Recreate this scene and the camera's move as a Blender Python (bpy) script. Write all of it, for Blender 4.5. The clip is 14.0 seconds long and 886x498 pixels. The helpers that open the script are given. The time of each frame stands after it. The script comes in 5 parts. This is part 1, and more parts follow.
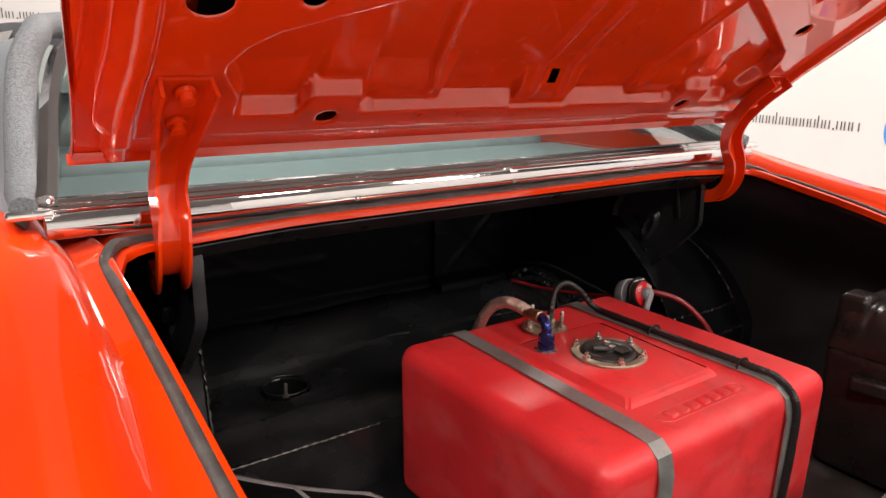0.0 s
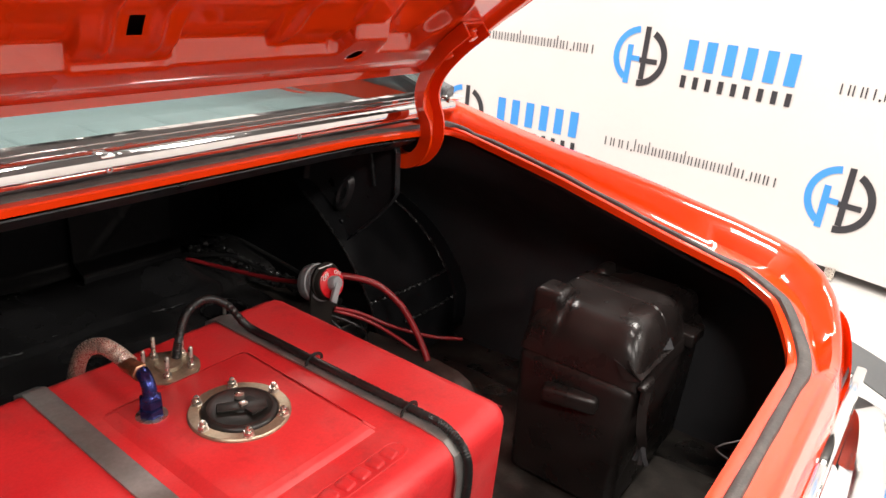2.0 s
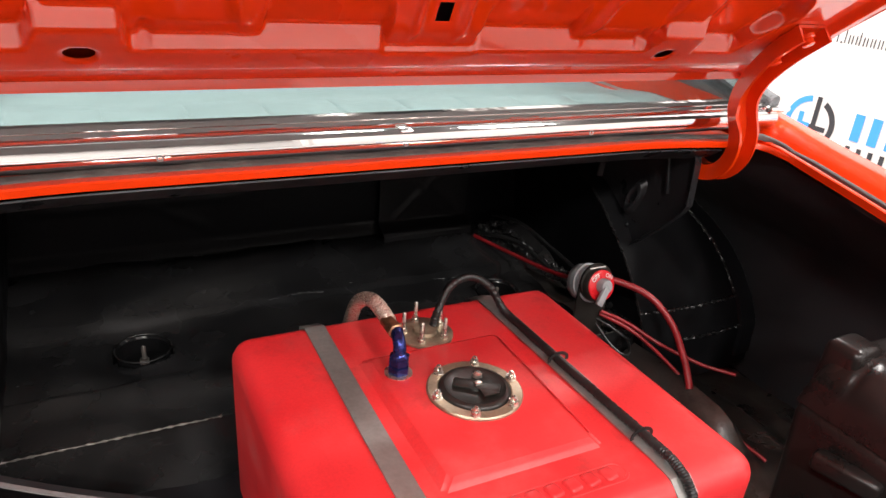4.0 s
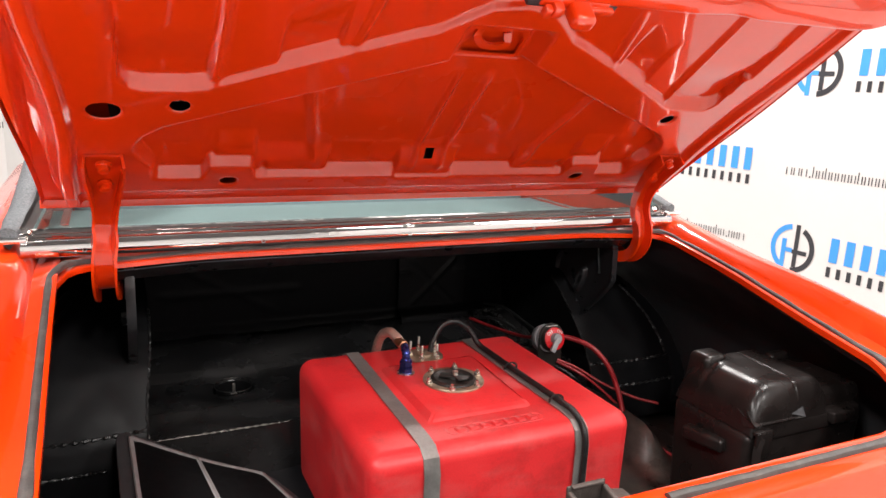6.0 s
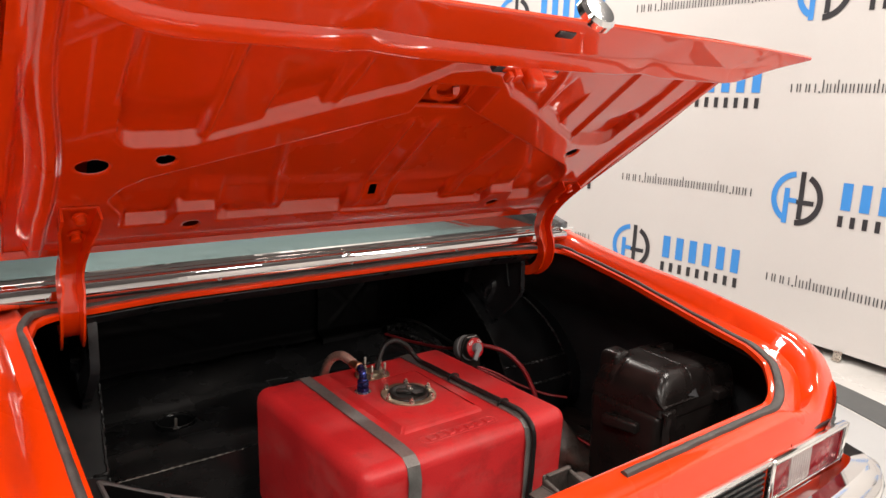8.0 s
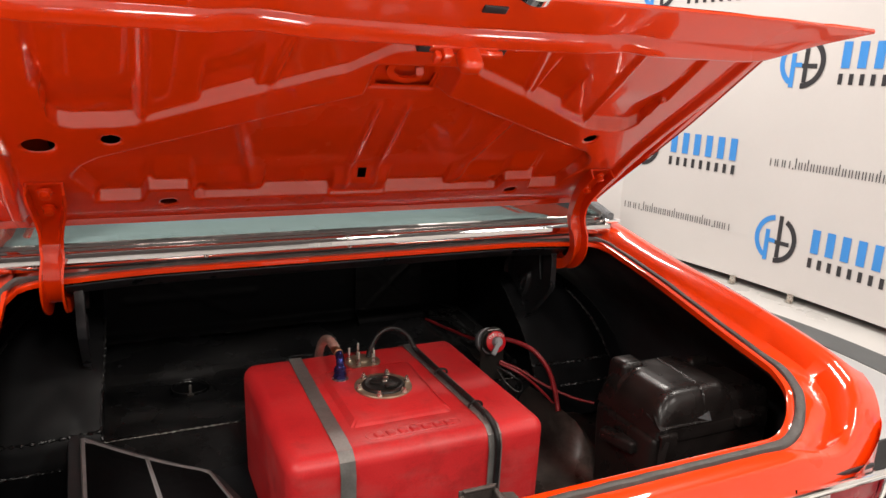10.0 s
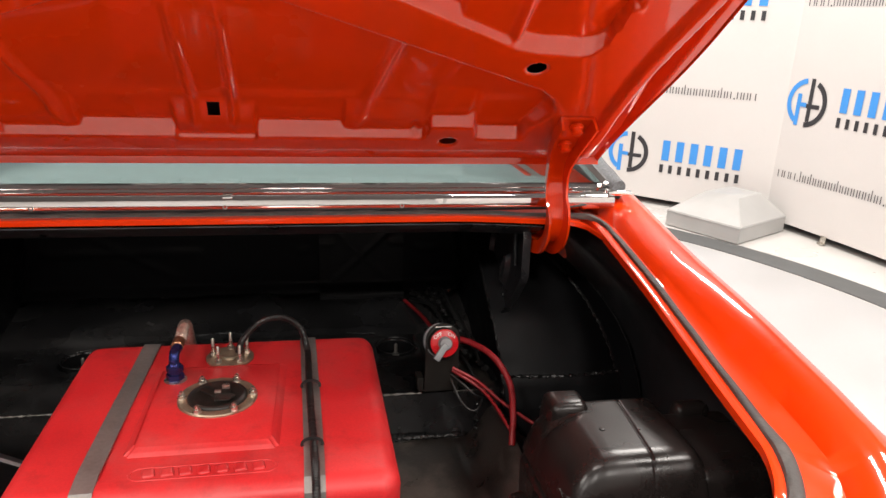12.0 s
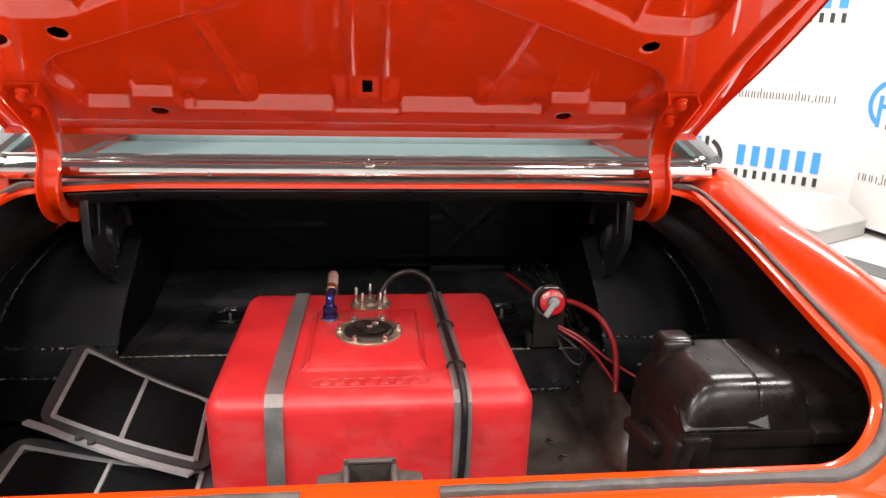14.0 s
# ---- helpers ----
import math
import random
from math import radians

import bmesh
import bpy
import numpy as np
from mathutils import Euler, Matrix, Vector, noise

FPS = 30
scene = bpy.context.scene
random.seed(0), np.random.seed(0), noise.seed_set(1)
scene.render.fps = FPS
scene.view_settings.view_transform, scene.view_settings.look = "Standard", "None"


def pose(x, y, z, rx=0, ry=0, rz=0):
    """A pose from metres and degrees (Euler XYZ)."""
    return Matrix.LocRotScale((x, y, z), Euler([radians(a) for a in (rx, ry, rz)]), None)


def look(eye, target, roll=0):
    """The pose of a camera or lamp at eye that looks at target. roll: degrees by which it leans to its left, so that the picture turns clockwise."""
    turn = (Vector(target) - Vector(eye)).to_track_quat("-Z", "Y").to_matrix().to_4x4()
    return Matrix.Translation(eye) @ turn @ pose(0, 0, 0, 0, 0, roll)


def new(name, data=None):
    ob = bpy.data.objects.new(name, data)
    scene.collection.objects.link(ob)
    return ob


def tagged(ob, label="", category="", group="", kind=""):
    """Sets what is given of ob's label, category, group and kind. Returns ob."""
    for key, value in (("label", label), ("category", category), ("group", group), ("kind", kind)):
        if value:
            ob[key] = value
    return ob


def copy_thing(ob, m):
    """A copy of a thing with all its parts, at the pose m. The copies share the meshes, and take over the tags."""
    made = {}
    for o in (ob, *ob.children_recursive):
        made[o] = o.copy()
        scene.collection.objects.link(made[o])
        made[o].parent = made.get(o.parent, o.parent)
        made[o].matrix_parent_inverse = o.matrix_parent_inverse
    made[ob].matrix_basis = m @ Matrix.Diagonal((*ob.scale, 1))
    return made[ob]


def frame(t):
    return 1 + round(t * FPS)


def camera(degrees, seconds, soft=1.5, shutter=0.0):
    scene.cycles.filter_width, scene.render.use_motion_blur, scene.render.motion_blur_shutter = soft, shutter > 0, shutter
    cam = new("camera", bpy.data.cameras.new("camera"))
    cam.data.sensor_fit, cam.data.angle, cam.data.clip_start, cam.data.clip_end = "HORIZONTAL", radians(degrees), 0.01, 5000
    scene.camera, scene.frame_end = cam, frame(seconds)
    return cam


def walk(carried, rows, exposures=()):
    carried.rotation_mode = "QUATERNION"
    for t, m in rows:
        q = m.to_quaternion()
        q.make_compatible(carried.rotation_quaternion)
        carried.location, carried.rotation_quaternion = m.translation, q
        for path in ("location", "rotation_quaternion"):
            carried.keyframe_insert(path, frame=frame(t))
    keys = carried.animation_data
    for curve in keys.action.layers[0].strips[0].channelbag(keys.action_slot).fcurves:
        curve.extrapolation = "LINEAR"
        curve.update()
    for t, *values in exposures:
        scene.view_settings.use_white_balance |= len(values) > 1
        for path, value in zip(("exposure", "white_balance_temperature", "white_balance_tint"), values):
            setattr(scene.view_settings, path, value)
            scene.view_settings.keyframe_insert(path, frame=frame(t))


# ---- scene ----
cam = camera(63.5, 14.0)
PATH = [
    (0, (-0.745, 0.142, 1.313), (0.385, 1.709, 0.794), 1.0),
    (0.5, (-0.659, 0.077, 1.307), (0.589, 1.542, 0.763), 2.1),
    (1, (-0.569, 0.064, 1.326), (0.795, 1.402, 0.733), 3.4),
    (1.5, (-0.487, 0.102, 1.346), (0.974, 1.295, 0.681), 4.2),
    (2, (-0.404, 0.238, 1.369), (1.113, 1.31, 0.628), 4.8),
    (2.5, (-0.376, 0.336, 1.368), (1.114, 1.388, 0.548), 5.9),
    (3, (-0.384, 0.343, 1.368), (0.931, 1.566, 0.487), 6.5),
    (3.5, (-0.351, 0.298, 1.367), (0.666, 1.776, 0.484), 5.9),
    (3.7, (-0.348, 0.272, 1.368), (0.57, 1.821, 0.499), 5.4),
    (5.8, (-0.517, -0.236, 1.402), (0.299, 1.53, 0.937), 2.7),
    (6, (-0.524, -0.271, 1.403), (0.312, 1.492, 0.967), 2.5),
    (6.5, (-0.596, -0.328, 1.402), (0.357, 1.387, 1.018), 2.4),
    (7, (-0.717, -0.315, 1.414), (0.379, 1.314, 1.036), 2.5),
    (7.5, (-0.756, -0.284, 1.434), (0.443, 1.268, 1.042), 2.4),
    (7.7, (-0.761, -0.273, 1.448), (0.461, 1.259, 1.049), 2.3),
    (9.8, (-0.466, -0.379, 1.483), (0.4, 1.361, 1.013), 1.7),
    (10, (-0.425, -0.388, 1.483), (0.391, 1.373, 1.0), 2.3),
    (10.5, (-0.333, -0.36, 1.468), (0.375, 1.44, 0.958), 3.1),
    (11, (-0.201, -0.246, 1.458), (0.426, 1.574, 0.914), 3.5),
    (11.5, (-0.04, -0.172, 1.446), (0.477, 1.67, 0.864), 3.4),
    (12, (0.124, -0.151, 1.424), (0.5, 1.715, 0.809), 2.4),
    (12.5, (0.16, -0.129, 1.389), (0.422, 1.748, 0.751), 1.5),
    (13, (0.143, -0.141, 1.37), (0.366, 1.739, 0.725), 1.1),
    (13.5, (0.081, -0.194, 1.367), (0.294, 1.693, 0.74), 1.2),
    (14, (-0.001, -0.307, 1.384), (0.208, 1.593, 0.795), 1.5),
]
walk(cam, [(t, look(eye, target, roll)) for t, eye, target, roll in PATH],
     [(0, -0.02, 6400, 10), (1.0, 0.2, 6450, 10), (1.8, 0.14, 6450, 10), (3.0, 0.42, 6300, 10), (3.7, 0.56, 6250, 10), (5.8, 0.27, 6200, 10), (6.2, 0.1, 6300, 10), (6.8, -0.33, 6500, 10), (7.7, -0.45, 6550, 10), (9.8, -0.46, 6500, 10), (10.5, -0.36, 6480, 10), (11, -0.16, 6450, 10), (12.5, -0.04, 6400, 10), (13.3, 0.16, 6300, 10), (14, 0.3, 6200, 10)])
# ---- light ----
world = bpy.data.worlds.new("studio_world")
scene.world = world
world.use_nodes = True
bg = world.node_tree.nodes["Background"]
bg.inputs[0].default_value = (1.0, 0.95, 0.9, 1)
bg.inputs[1].default_value = 0.10


def panel_lamp(x, y, z, sx, sy, watts, colour=(1.0, 0.93, 0.86)):
    lamp = bpy.data.lights.new("ceiling_lamp", "AREA")
    lamp.shape, lamp.size, lamp.size_y = "RECTANGLE", sx, sy
    lamp.energy, lamp.color = watts, colour
    ob = new("ceiling_lamp", lamp)
    ob.matrix_world = pose(x, y, z)
    return tagged(ob, "bright rectangular ceiling light panel", "lamp", "ceiling lights")


for lx, ly in ((1.7, 5.4), (-2.2, -3.0), (0.0, -3.0), (2.2, -3.0), (0.0, 0.2), (2.2, 0.2), (-2.0, 1.2), (-2.6, -0.8), (2.4, 3.4)):
    panel_lamp(lx, ly, 3.92, 0.45, 0.8, 112)

# ---- materials ----


def material(name, base, rough=0.5, metal=0.0, vary=0.15, scale=30.0, fine=300.0, bump=0.05, coat=0.0, spec=0.5, rough_vary=0.1, tint=None):
    """A procedural surface: colour that varies at two scales, uneven gloss and fine relief."""
    m = bpy.data.materials.new(name)
    m.use_nodes = True
    t = m.node_tree
    b = t.nodes["Principled BSDF"]
    co = t.nodes.new("ShaderNodeTexCoord")
    big = t.nodes.new("ShaderNodeTexNoise")
    big.inputs["Scale"].default_value, big.inputs["Detail"].default_value = scale, 5
    small = t.nodes.new("ShaderNodeTexNoise")
    small.inputs["Scale"].default_value, small.inputs["Detail"].default_value = fine, 3
    t.links.new(co.outputs["Object"], big.inputs["Vector"])
    t.links.new(co.outputs["Object"], small.inputs["Vector"])
    mix = t.nodes.new("ShaderNodeMix")
    mix.data_type = "RGBA"
    dark = tint or tuple(c * (1 - vary) for c in base)
    mix.inputs["A"].default_value = (*dark, 1)
    mix.inputs["B"].default_value = (*[min(1, c * (1 + vary * 0.6)) for c in base], 1)
    add = t.nodes.new("ShaderNodeMath")
    add.operation = "MULTIPLY_ADD"
    t.links.new(small.outputs["Fac"], add.inputs[0])
    add.inputs[1].default_value = 0.35
    t.links.new(big.outputs["Fac"], add.inputs[2])
    sub = t.nodes.new("ShaderNodeMapRange")
    sub.inputs["From Min"].default_value, sub.inputs["From Max"].default_value = 0.4, 0.95
    t.links.new(add.outputs[0], sub.inputs["Value"])
    t.links.new(sub.outputs[0], mix.inputs["Factor"])
    t.links.new(mix.outputs["Result"], b.inputs["Base Color"])
    rr = t.nodes.new("ShaderNodeMapRange")
    rr.inputs["From Min"].default_value, rr.inputs["From Max"].default_value = 0.3, 0.7
    rr.inputs["To Min"].default_value, rr.inputs["To Max"].default_value = max(0.02, rough - rough_vary), min(1, rough + rough_vary)
    t.links.new(big.outputs["Fac"], rr.inputs["Value"])
    t.links.new(rr.outputs[0], b.inputs["Roughness"])
    b.inputs["Metallic"].default_value = metal
    b.inputs["Specular IOR Level"].default_value = spec
    if coat:
        b.inputs["Coat Weight"].default_value = coat
        b.inputs["Coat Roughness"].default_value = 0.025
        b.inputs["Coat IOR"].default_value = 1.62
    if bump:
        bp = t.nodes.new("ShaderNodeBump")
        bp.inputs["Strength"].default_value, bp.inputs["Distance"].default_value = bump, 0.002
        t.links.new(small.outputs["Fac"], bp.inputs["Height"])
        t.links.new(bp.outputs[0], b.inputs["Normal"])
    return m


ORANGE = material("orange_paint", (0.68, 0.037, 0.0012), 0.3, vary=0.05, scale=3, fine=60, bump=0.006, coat=0.95, spec=0.1, rough_vary=0.05)
BLACK_PAINT = material("black_trunk_paint", (0.006, 0.006, 0.0072), 0.36, vary=0.45, scale=9, fine=120, bump=0.12, rough_vary=0.12, spec=0.28)
DUSTY_FLOOR = material("dusty_black_floor", (0.026, 0.023, 0.0205), 0.36, vary=0.7, scale=12, fine=200, bump=0.15, rough_vary=0.15)
TUB_BLACK = material("black_wheel_housing_paint", (0.0055, 0.0055, 0.0062), 0.46, vary=0.5, scale=14, fine=120, bump=0.07, spec=0.14, rough_vary=0.15)
BULKHEAD_BLACK = material("dull_black_bulkhead", (0.0035, 0.0033, 0.004), 0.5, vary=0.4, scale=9, fine=120, bump=0.1, spec=0.12, rough_vary=0.12)
PANEL_BLACK = material("matt_black_panel", (0.0065, 0.0062, 0.0068), 0.5, vary=0.3, scale=14, fine=300, bump=0.1, spec=0.2)
LINER = material("charcoal_side_liner", (0.023, 0.0225, 0.025), 0.6, vary=0.2, scale=14, fine=500, bump=0.12)
RUBBER = material("weatherstrip_rubber", (0.045, 0.04, 0.037), 0.6, vary=0.35, scale=40, fine=300, bump=0.3)
CHROME = material("chrome", (0.86, 0.85, 0.84), 0.09, 1.0, vary=0.05, scale=8, fine=80, bump=0.01, rough_vary=0.05)
TRIM_CHROME = material("wavy_chrome_trim", (0.66, 0.63, 0.62), 0.07, 1.0, vary=0.06, scale=5, fine=16, bump=0.5, rough_vary=0.03)
WORN_RUST = material("rusty_steel", (0.06, 0.028, 0.015), 0.7, vary=0.5, scale=70, fine=300, bump=0.3)
STRIKER_MAT = material("worn_dark_steel", (0.066, 0.054, 0.048), 0.55, 0.3, vary=0.5, scale=60, fine=300, bump=0.3)
STEEL = material("brushed_steel_strap", (0.31, 0.30, 0.285), 0.45, 0.6, vary=0.3, scale=25, fine=220, bump=0.06)
BRASS = material("aged_zinc_ring", (0.42, 0.35, 0.25), 0.42, 0.7, vary=0.45, scale=45, fine=300, bump=0.12)
BOLT = material("zinc_bolt", (0.62, 0.58, 0.52), 0.3, 0.9, vary=0.25, scale=120, fine=500)
TANK_RED = material("red_polyethylene", (0.68, 0.031, 0.033), 0.42, vary=0.22, scale=7, fine=350, bump=0.06, rough_vary=0.1, tint=(0.52, 0.018, 0.022))
def scuffed(mat, pale, scale, low, high, gain, stretch=(1.0, 1.0, 2.2), detail=8, fuzz=0.68):
    """Pale dusty scuffs over a material's colour; on the tank they paint sheen too."""
    t = mat.node_tree
    b = t.nodes["Principled BSDF"]
    src = b.inputs["Base Color"].links[0].from_socket
    co = t.nodes.new("ShaderNodeTexCoord")
    mp = t.nodes.new("ShaderNodeMapping")
    mp.inputs["Scale"].default_value = stretch
    no = t.nodes.new("ShaderNodeTexNoise")
    no.inputs["Scale"].default_value, no.inputs["Detail"].default_value, no.inputs["Roughness"].default_value = scale, detail, fuzz
    rg = t.nodes.new("ShaderNodeMapRange")
    rg.inputs["From Min"].default_value, rg.inputs["From Max"].default_value, rg.inputs["To Max"].default_value = low, high, gain
    mx = t.nodes.new("ShaderNodeMix")
    mx.data_type = "RGBA"
    mx.inputs["B"].default_value = (*pale, 1)
    t.links.new(co.outputs["Object"], mp.inputs["Vector"])
    t.links.new(mp.outputs[0], no.inputs["Vector"])
    t.links.new(no.outputs["Fac"], rg.inputs["Value"])
    t.links.new(rg.outputs[0], mx.inputs["Factor"])
    t.links.new(src, mx.inputs["A"])
    t.links.new(mx.outputs["Result"], b.inputs["Base Color"])


# dusty scuffs together with the tank's pale sheen, painted as colour
scuffed(TANK_RED, (0.52, 0.13, 0.12), 8.0, 0.48, 0.80, 0.6)
scuffed(TANK_RED, (0.20, 0.016, 0.014), 13.0, 0.54, 0.82, 0.65, (1, 1, 1), 8, 0.7)
scuffed(DUSTY_FLOOR, (0.13, 0.115, 0.10), 6.0, 0.5, 0.78, 0.8)
scuffed(BLACK_PAINT, (0.018, 0.017, 0.017), 6.0, 0.55, 0.8, 0.5, (1, 1, 2.2), 5, 0.5)
SHELF = material("dusty_gloss_black_shelf", (0.011, 0.011, 0.0115), 0.24, vary=0.6, scale=9, fine=140, bump=0.18, rough_vary=0.12, spec=0.6)
scuffed(RUBBER, (0.13, 0.115, 0.10), 34.0, 0.50, 0.80, 0.6, (1, 1, 1), 6, 0.6)
scuffed(SHELF, (0.06, 0.057, 0.055), 6.0, 0.46, 0.74, 0.5, (0.6, 1.6, 1.0), 4, 0.45)
scuffed(SHELF, (0.13, 0.12, 0.115), 30.0, 0.64, 0.82, 0.3, (0.25, 1.6, 1.0))
WELD = material("glossy_weld_bead", (0.011, 0.0107, 0.0107), 0.32, vary=0.5, scale=80, fine=400, bump=0.3, rough_vary=0.1, spec=0.4)
WORN_EDGE = material("worn_bare_edge", (0.17, 0.155, 0.14), 0.35, 0.5, vary=0.7, scale=30, fine=300, bump=0.2)
BRACKET_BLACK = material("satin_black_bracket", (0.024, 0.024, 0.026), 0.34, vary=0.4, scale=20, fine=200, bump=0.1, spec=0.6)
CAP_BLACK = material("black_filler_cap", (0.016, 0.014, 0.012), 0.4, vary=0.35, scale=60, fine=300)
BLUE_ANODISED = material("blue_anodised_fitting", (0.035, 0.045, 0.19), 0.24, 0.8, vary=0.3, scale=80, fine=300)
COPPER = material("copper_hose_end", (0.42, 0.2, 0.11), 0.34, 0.8, vary=0.35, scale=90, fine=300)
BOX_BLACK = material("black_moulded_plastic", (0.0125, 0.0098, 0.0092), 0.30, vary=0.4, scale=15, fine=260, bump=0.04, rough_vary=0.08, spec=0.27)
# lighter than the box: the fin facet's reflection as colour; also the strap strands
FIN_GREY = material("grey_fin_sheen", (0.042, 0.042, 0.045), 0.38, vary=0.3, scale=40)
CONDUIT = material("black_conduit", (0.012, 0.012, 0.012), 0.42, vary=0.3, scale=60, fine=300)
WIRE_RED = material("red_cable_sheath", (0.26, 0.012, 0.016), 0.4, vary=0.35, scale=60, fine=300)
MAT_BLACK = material("black_carpet_mat", (0.0045, 0.0045, 0.005), 0.9, vary=0.3, scale=60, fine=900, bump=0.6, spec=0.08)
MAT_EDGE = material("grey_mat_rubber", (0.03, 0.03, 0.032), 0.65, vary=0.2, scale=60, fine=600, bump=0.3)
MAT_TRIM = material("pale_grey_piping", (0.24, 0.232, 0.232), 0.7, vary=0.2, scale=90, fine=600, bump=0.3)
SWITCH_RED = material("red_switch_face", (0.6, 0.012, 0.018), 0.3, vary=0.08, scale=40)
SWITCH_GREY = material("grey_switch_body", (0.29, 0.30, 0.31), 0.45, vary=0.2, scale=60)
WHITE_PRINT = material("white_print", (0.8, 0.8, 0.78), 0.5, vary=0.05)
VINYL = material("grey_vinyl_roof", (0.16, 0.17, 0.185), 0.6, vary=0.12, scale=60, fine=700, bump=0.5)
WELT = material("grey_welt_roll", (0.12, 0.125, 0.133), 0.6, vary=0.65, scale=300, fine=520, bump=1.0)
TRAY = material("grey_quilted_vinyl", (0.25, 0.285, 0.29), 0.5, vary=0.15, scale=30, fine=400, bump=0.2)
DARK_CLOTH = material("dark_headliner", (0.06, 0.065, 0.068), 0.8, vary=0.2, scale=20)
WALL = material("white_banner_wall", (0.63, 0.612, 0.595), 0.55, vary=0.03, scale=1.5, fine=60, bump=0.02)
DIM_WALL = material("pale_grey_wall", (0.76, 0.75, 0.74), 0.7, vary=0.15, scale=2)
SIGN_BLUE = material("blue_print", (0.05, 0.28, 0.73), 0.5, vary=0.05, scale=5)
SIGN_BLACK = material("black_print", (0.03, 0.03, 0.035), 0.5, vary=0.1, scale=5)
CONCRETE = material("pale_epoxy_floor", (0.63, 0.615, 0.59), 0.32, vary=0.08, scale=2.2, fine=90, bump=0.03)
TABLE_GREY = material("grey_turntable_deck", (0.46, 0.46, 0.46), 0.42, vary=0.08, scale=2.5, fine=120, bump=0.03)
RING_DARK = material("dark_turntable_ring", (0.10, 0.105, 0.105), 0.5, vary=0.25, scale=6, fine=120, bump=0.1)
BOX_GREY = material("grey_painted_metal", (0.42, 0.42, 0.41), 0.5, vary=0.08, scale=5)
CEILING = material("grey_ceiling", (0.17, 0.17, 0.17), 0.8, vary=0.05, scale=3)
TAIL_RED = material("tail_lens_red", (0.24, 0.005, 0.012), 0.22, vary=0.15, scale=40)
TAIL_CLEAR = material("tail_lens_clear", (0.42, 0.36, 0.35), 0.18, vary=0.1, scale=40)
# black of the ribbed panel; also stands in for shade in the lid's openings
GRILLE_AND_SHADE = material("black_panel_and_shade", (0.018, 0.018, 0.02), 0.45, vary=0.2, scale=60)

GLASS = bpy.data.materials.new("tinted_rear_glass")
GLASS.use_nodes = True
gt = GLASS.node_tree
gt.nodes.remove(gt.nodes["Principled BSDF"])
fres, power, clear, shine, gmix = (gt.nodes.new("ShaderNode" + k) for k in ("LayerWeight", "Math", "BsdfTransparent", "BsdfGlossy", "MixShader"))
fres.inputs["Blend"].default_value = 0.5
power.operation = "POWER"
power.inputs[1].default_value = 2.7
clear.inputs[0].default_value = (0.76, 0.84, 0.83, 1)
shine.inputs["Roughness"].default_value = 0.02
gt.links.new(fres.outputs["Facing"], power.inputs[0])
gt.links.new(power.outputs[0], gmix.inputs[0])
gt.links.new(clear.outputs[0], gmix.inputs[1])
gt.links.new(shine.outputs[0], gmix.inputs[2])
gt.links.new(gmix.outputs[0], gt.nodes["Material Output"].inputs[0])

# ---- building helpers ----


def mesh_of(name, bm, mat, smooth=True, angle=40):
    me = bpy.data.meshes.new(name)
    bmesh.ops.recalc_face_normals(bm, faces=bm.faces)
    for f in bm.faces:
        f.smooth = smooth
    if smooth:
        lim = radians(angle)
        for e in bm.edges:
            if len(e.link_faces) == 2 and e.calc_face_angle(0) > lim:
                e.smooth = False
    bm.to_mesh(me)
    bm.free()
    me.materials.append(mat)
    return me


def part(name, bm, mat, parent=None, label="", angle=40):
    ob = new(name, mesh_of(name, bm, mat, True, angle))
    if parent:
        ob.parent = parent
    return tagged(ob, label)


def thing(name, label, category, group="", kind="", at=(0, 0, 0)):
    ob = new(name)
    ob.empty_display_size = 0.05
    ob.location = at
    return tagged(ob, label, category, group, kind)


def structure(name, bm, mat, label, category="structure", angle=40):
    return tagged(part(name, bm, mat, None, label, angle), "", category, "", "structure")


def box(sx, sy, sz, at=(0, 0, 0), bevel=0.0, segs=2, m=None):
    bm = bmesh.new()
    bmesh.ops.create_cube(bm, size=1)
    bmesh.ops.scale(bm, vec=(sx, sy, sz), verts=bm.verts)
    if bevel:
        bmesh.ops.bevel(bm, geom=bm.edges[:], offset=bevel, segments=segs, affect="EDGES", profile=0.5)
    bmesh.ops.transform(bm, matrix=m or Matrix.Identity(4), verts=bm.verts)
    bmesh.ops.translate(bm, vec=at, verts=bm.verts)
    return bm


def join(*bms):
    me = bpy.data.meshes.new("join")
    out = bmesh.new()
    for b in bms:
        b.to_mesh(me)
        b.free()
        out.from_mesh(me)
    bpy.data.meshes.remove(me)
    return out


def turned(profile, segs=32, at=(0, 0, 0), m=None):
    """A lathed form about z from (radius, z) pairs, closed at its ends."""
    bm = bmesh.new()
    rings = [[bm.verts.new((r * math.cos(2 * math.pi * i / segs), r * math.sin(2 * math.pi * i / segs), z)) for i in range(segs)] for r, z in profile]
    for a, b in zip(rings, rings[1:]):
        for i in range(segs):
            bm.faces.new((a[i], a[(i + 1) % segs], b[(i + 1) % segs], b[i]))
    for ring in (rings[0], rings[-1]):
        bm.faces.new(ring)
    bmesh.ops.transform(bm, matrix=m or Matrix.Identity(4), verts=bm.verts)
    bmesh.ops.translate(bm, vec=at, verts=bm.verts)
    return bm


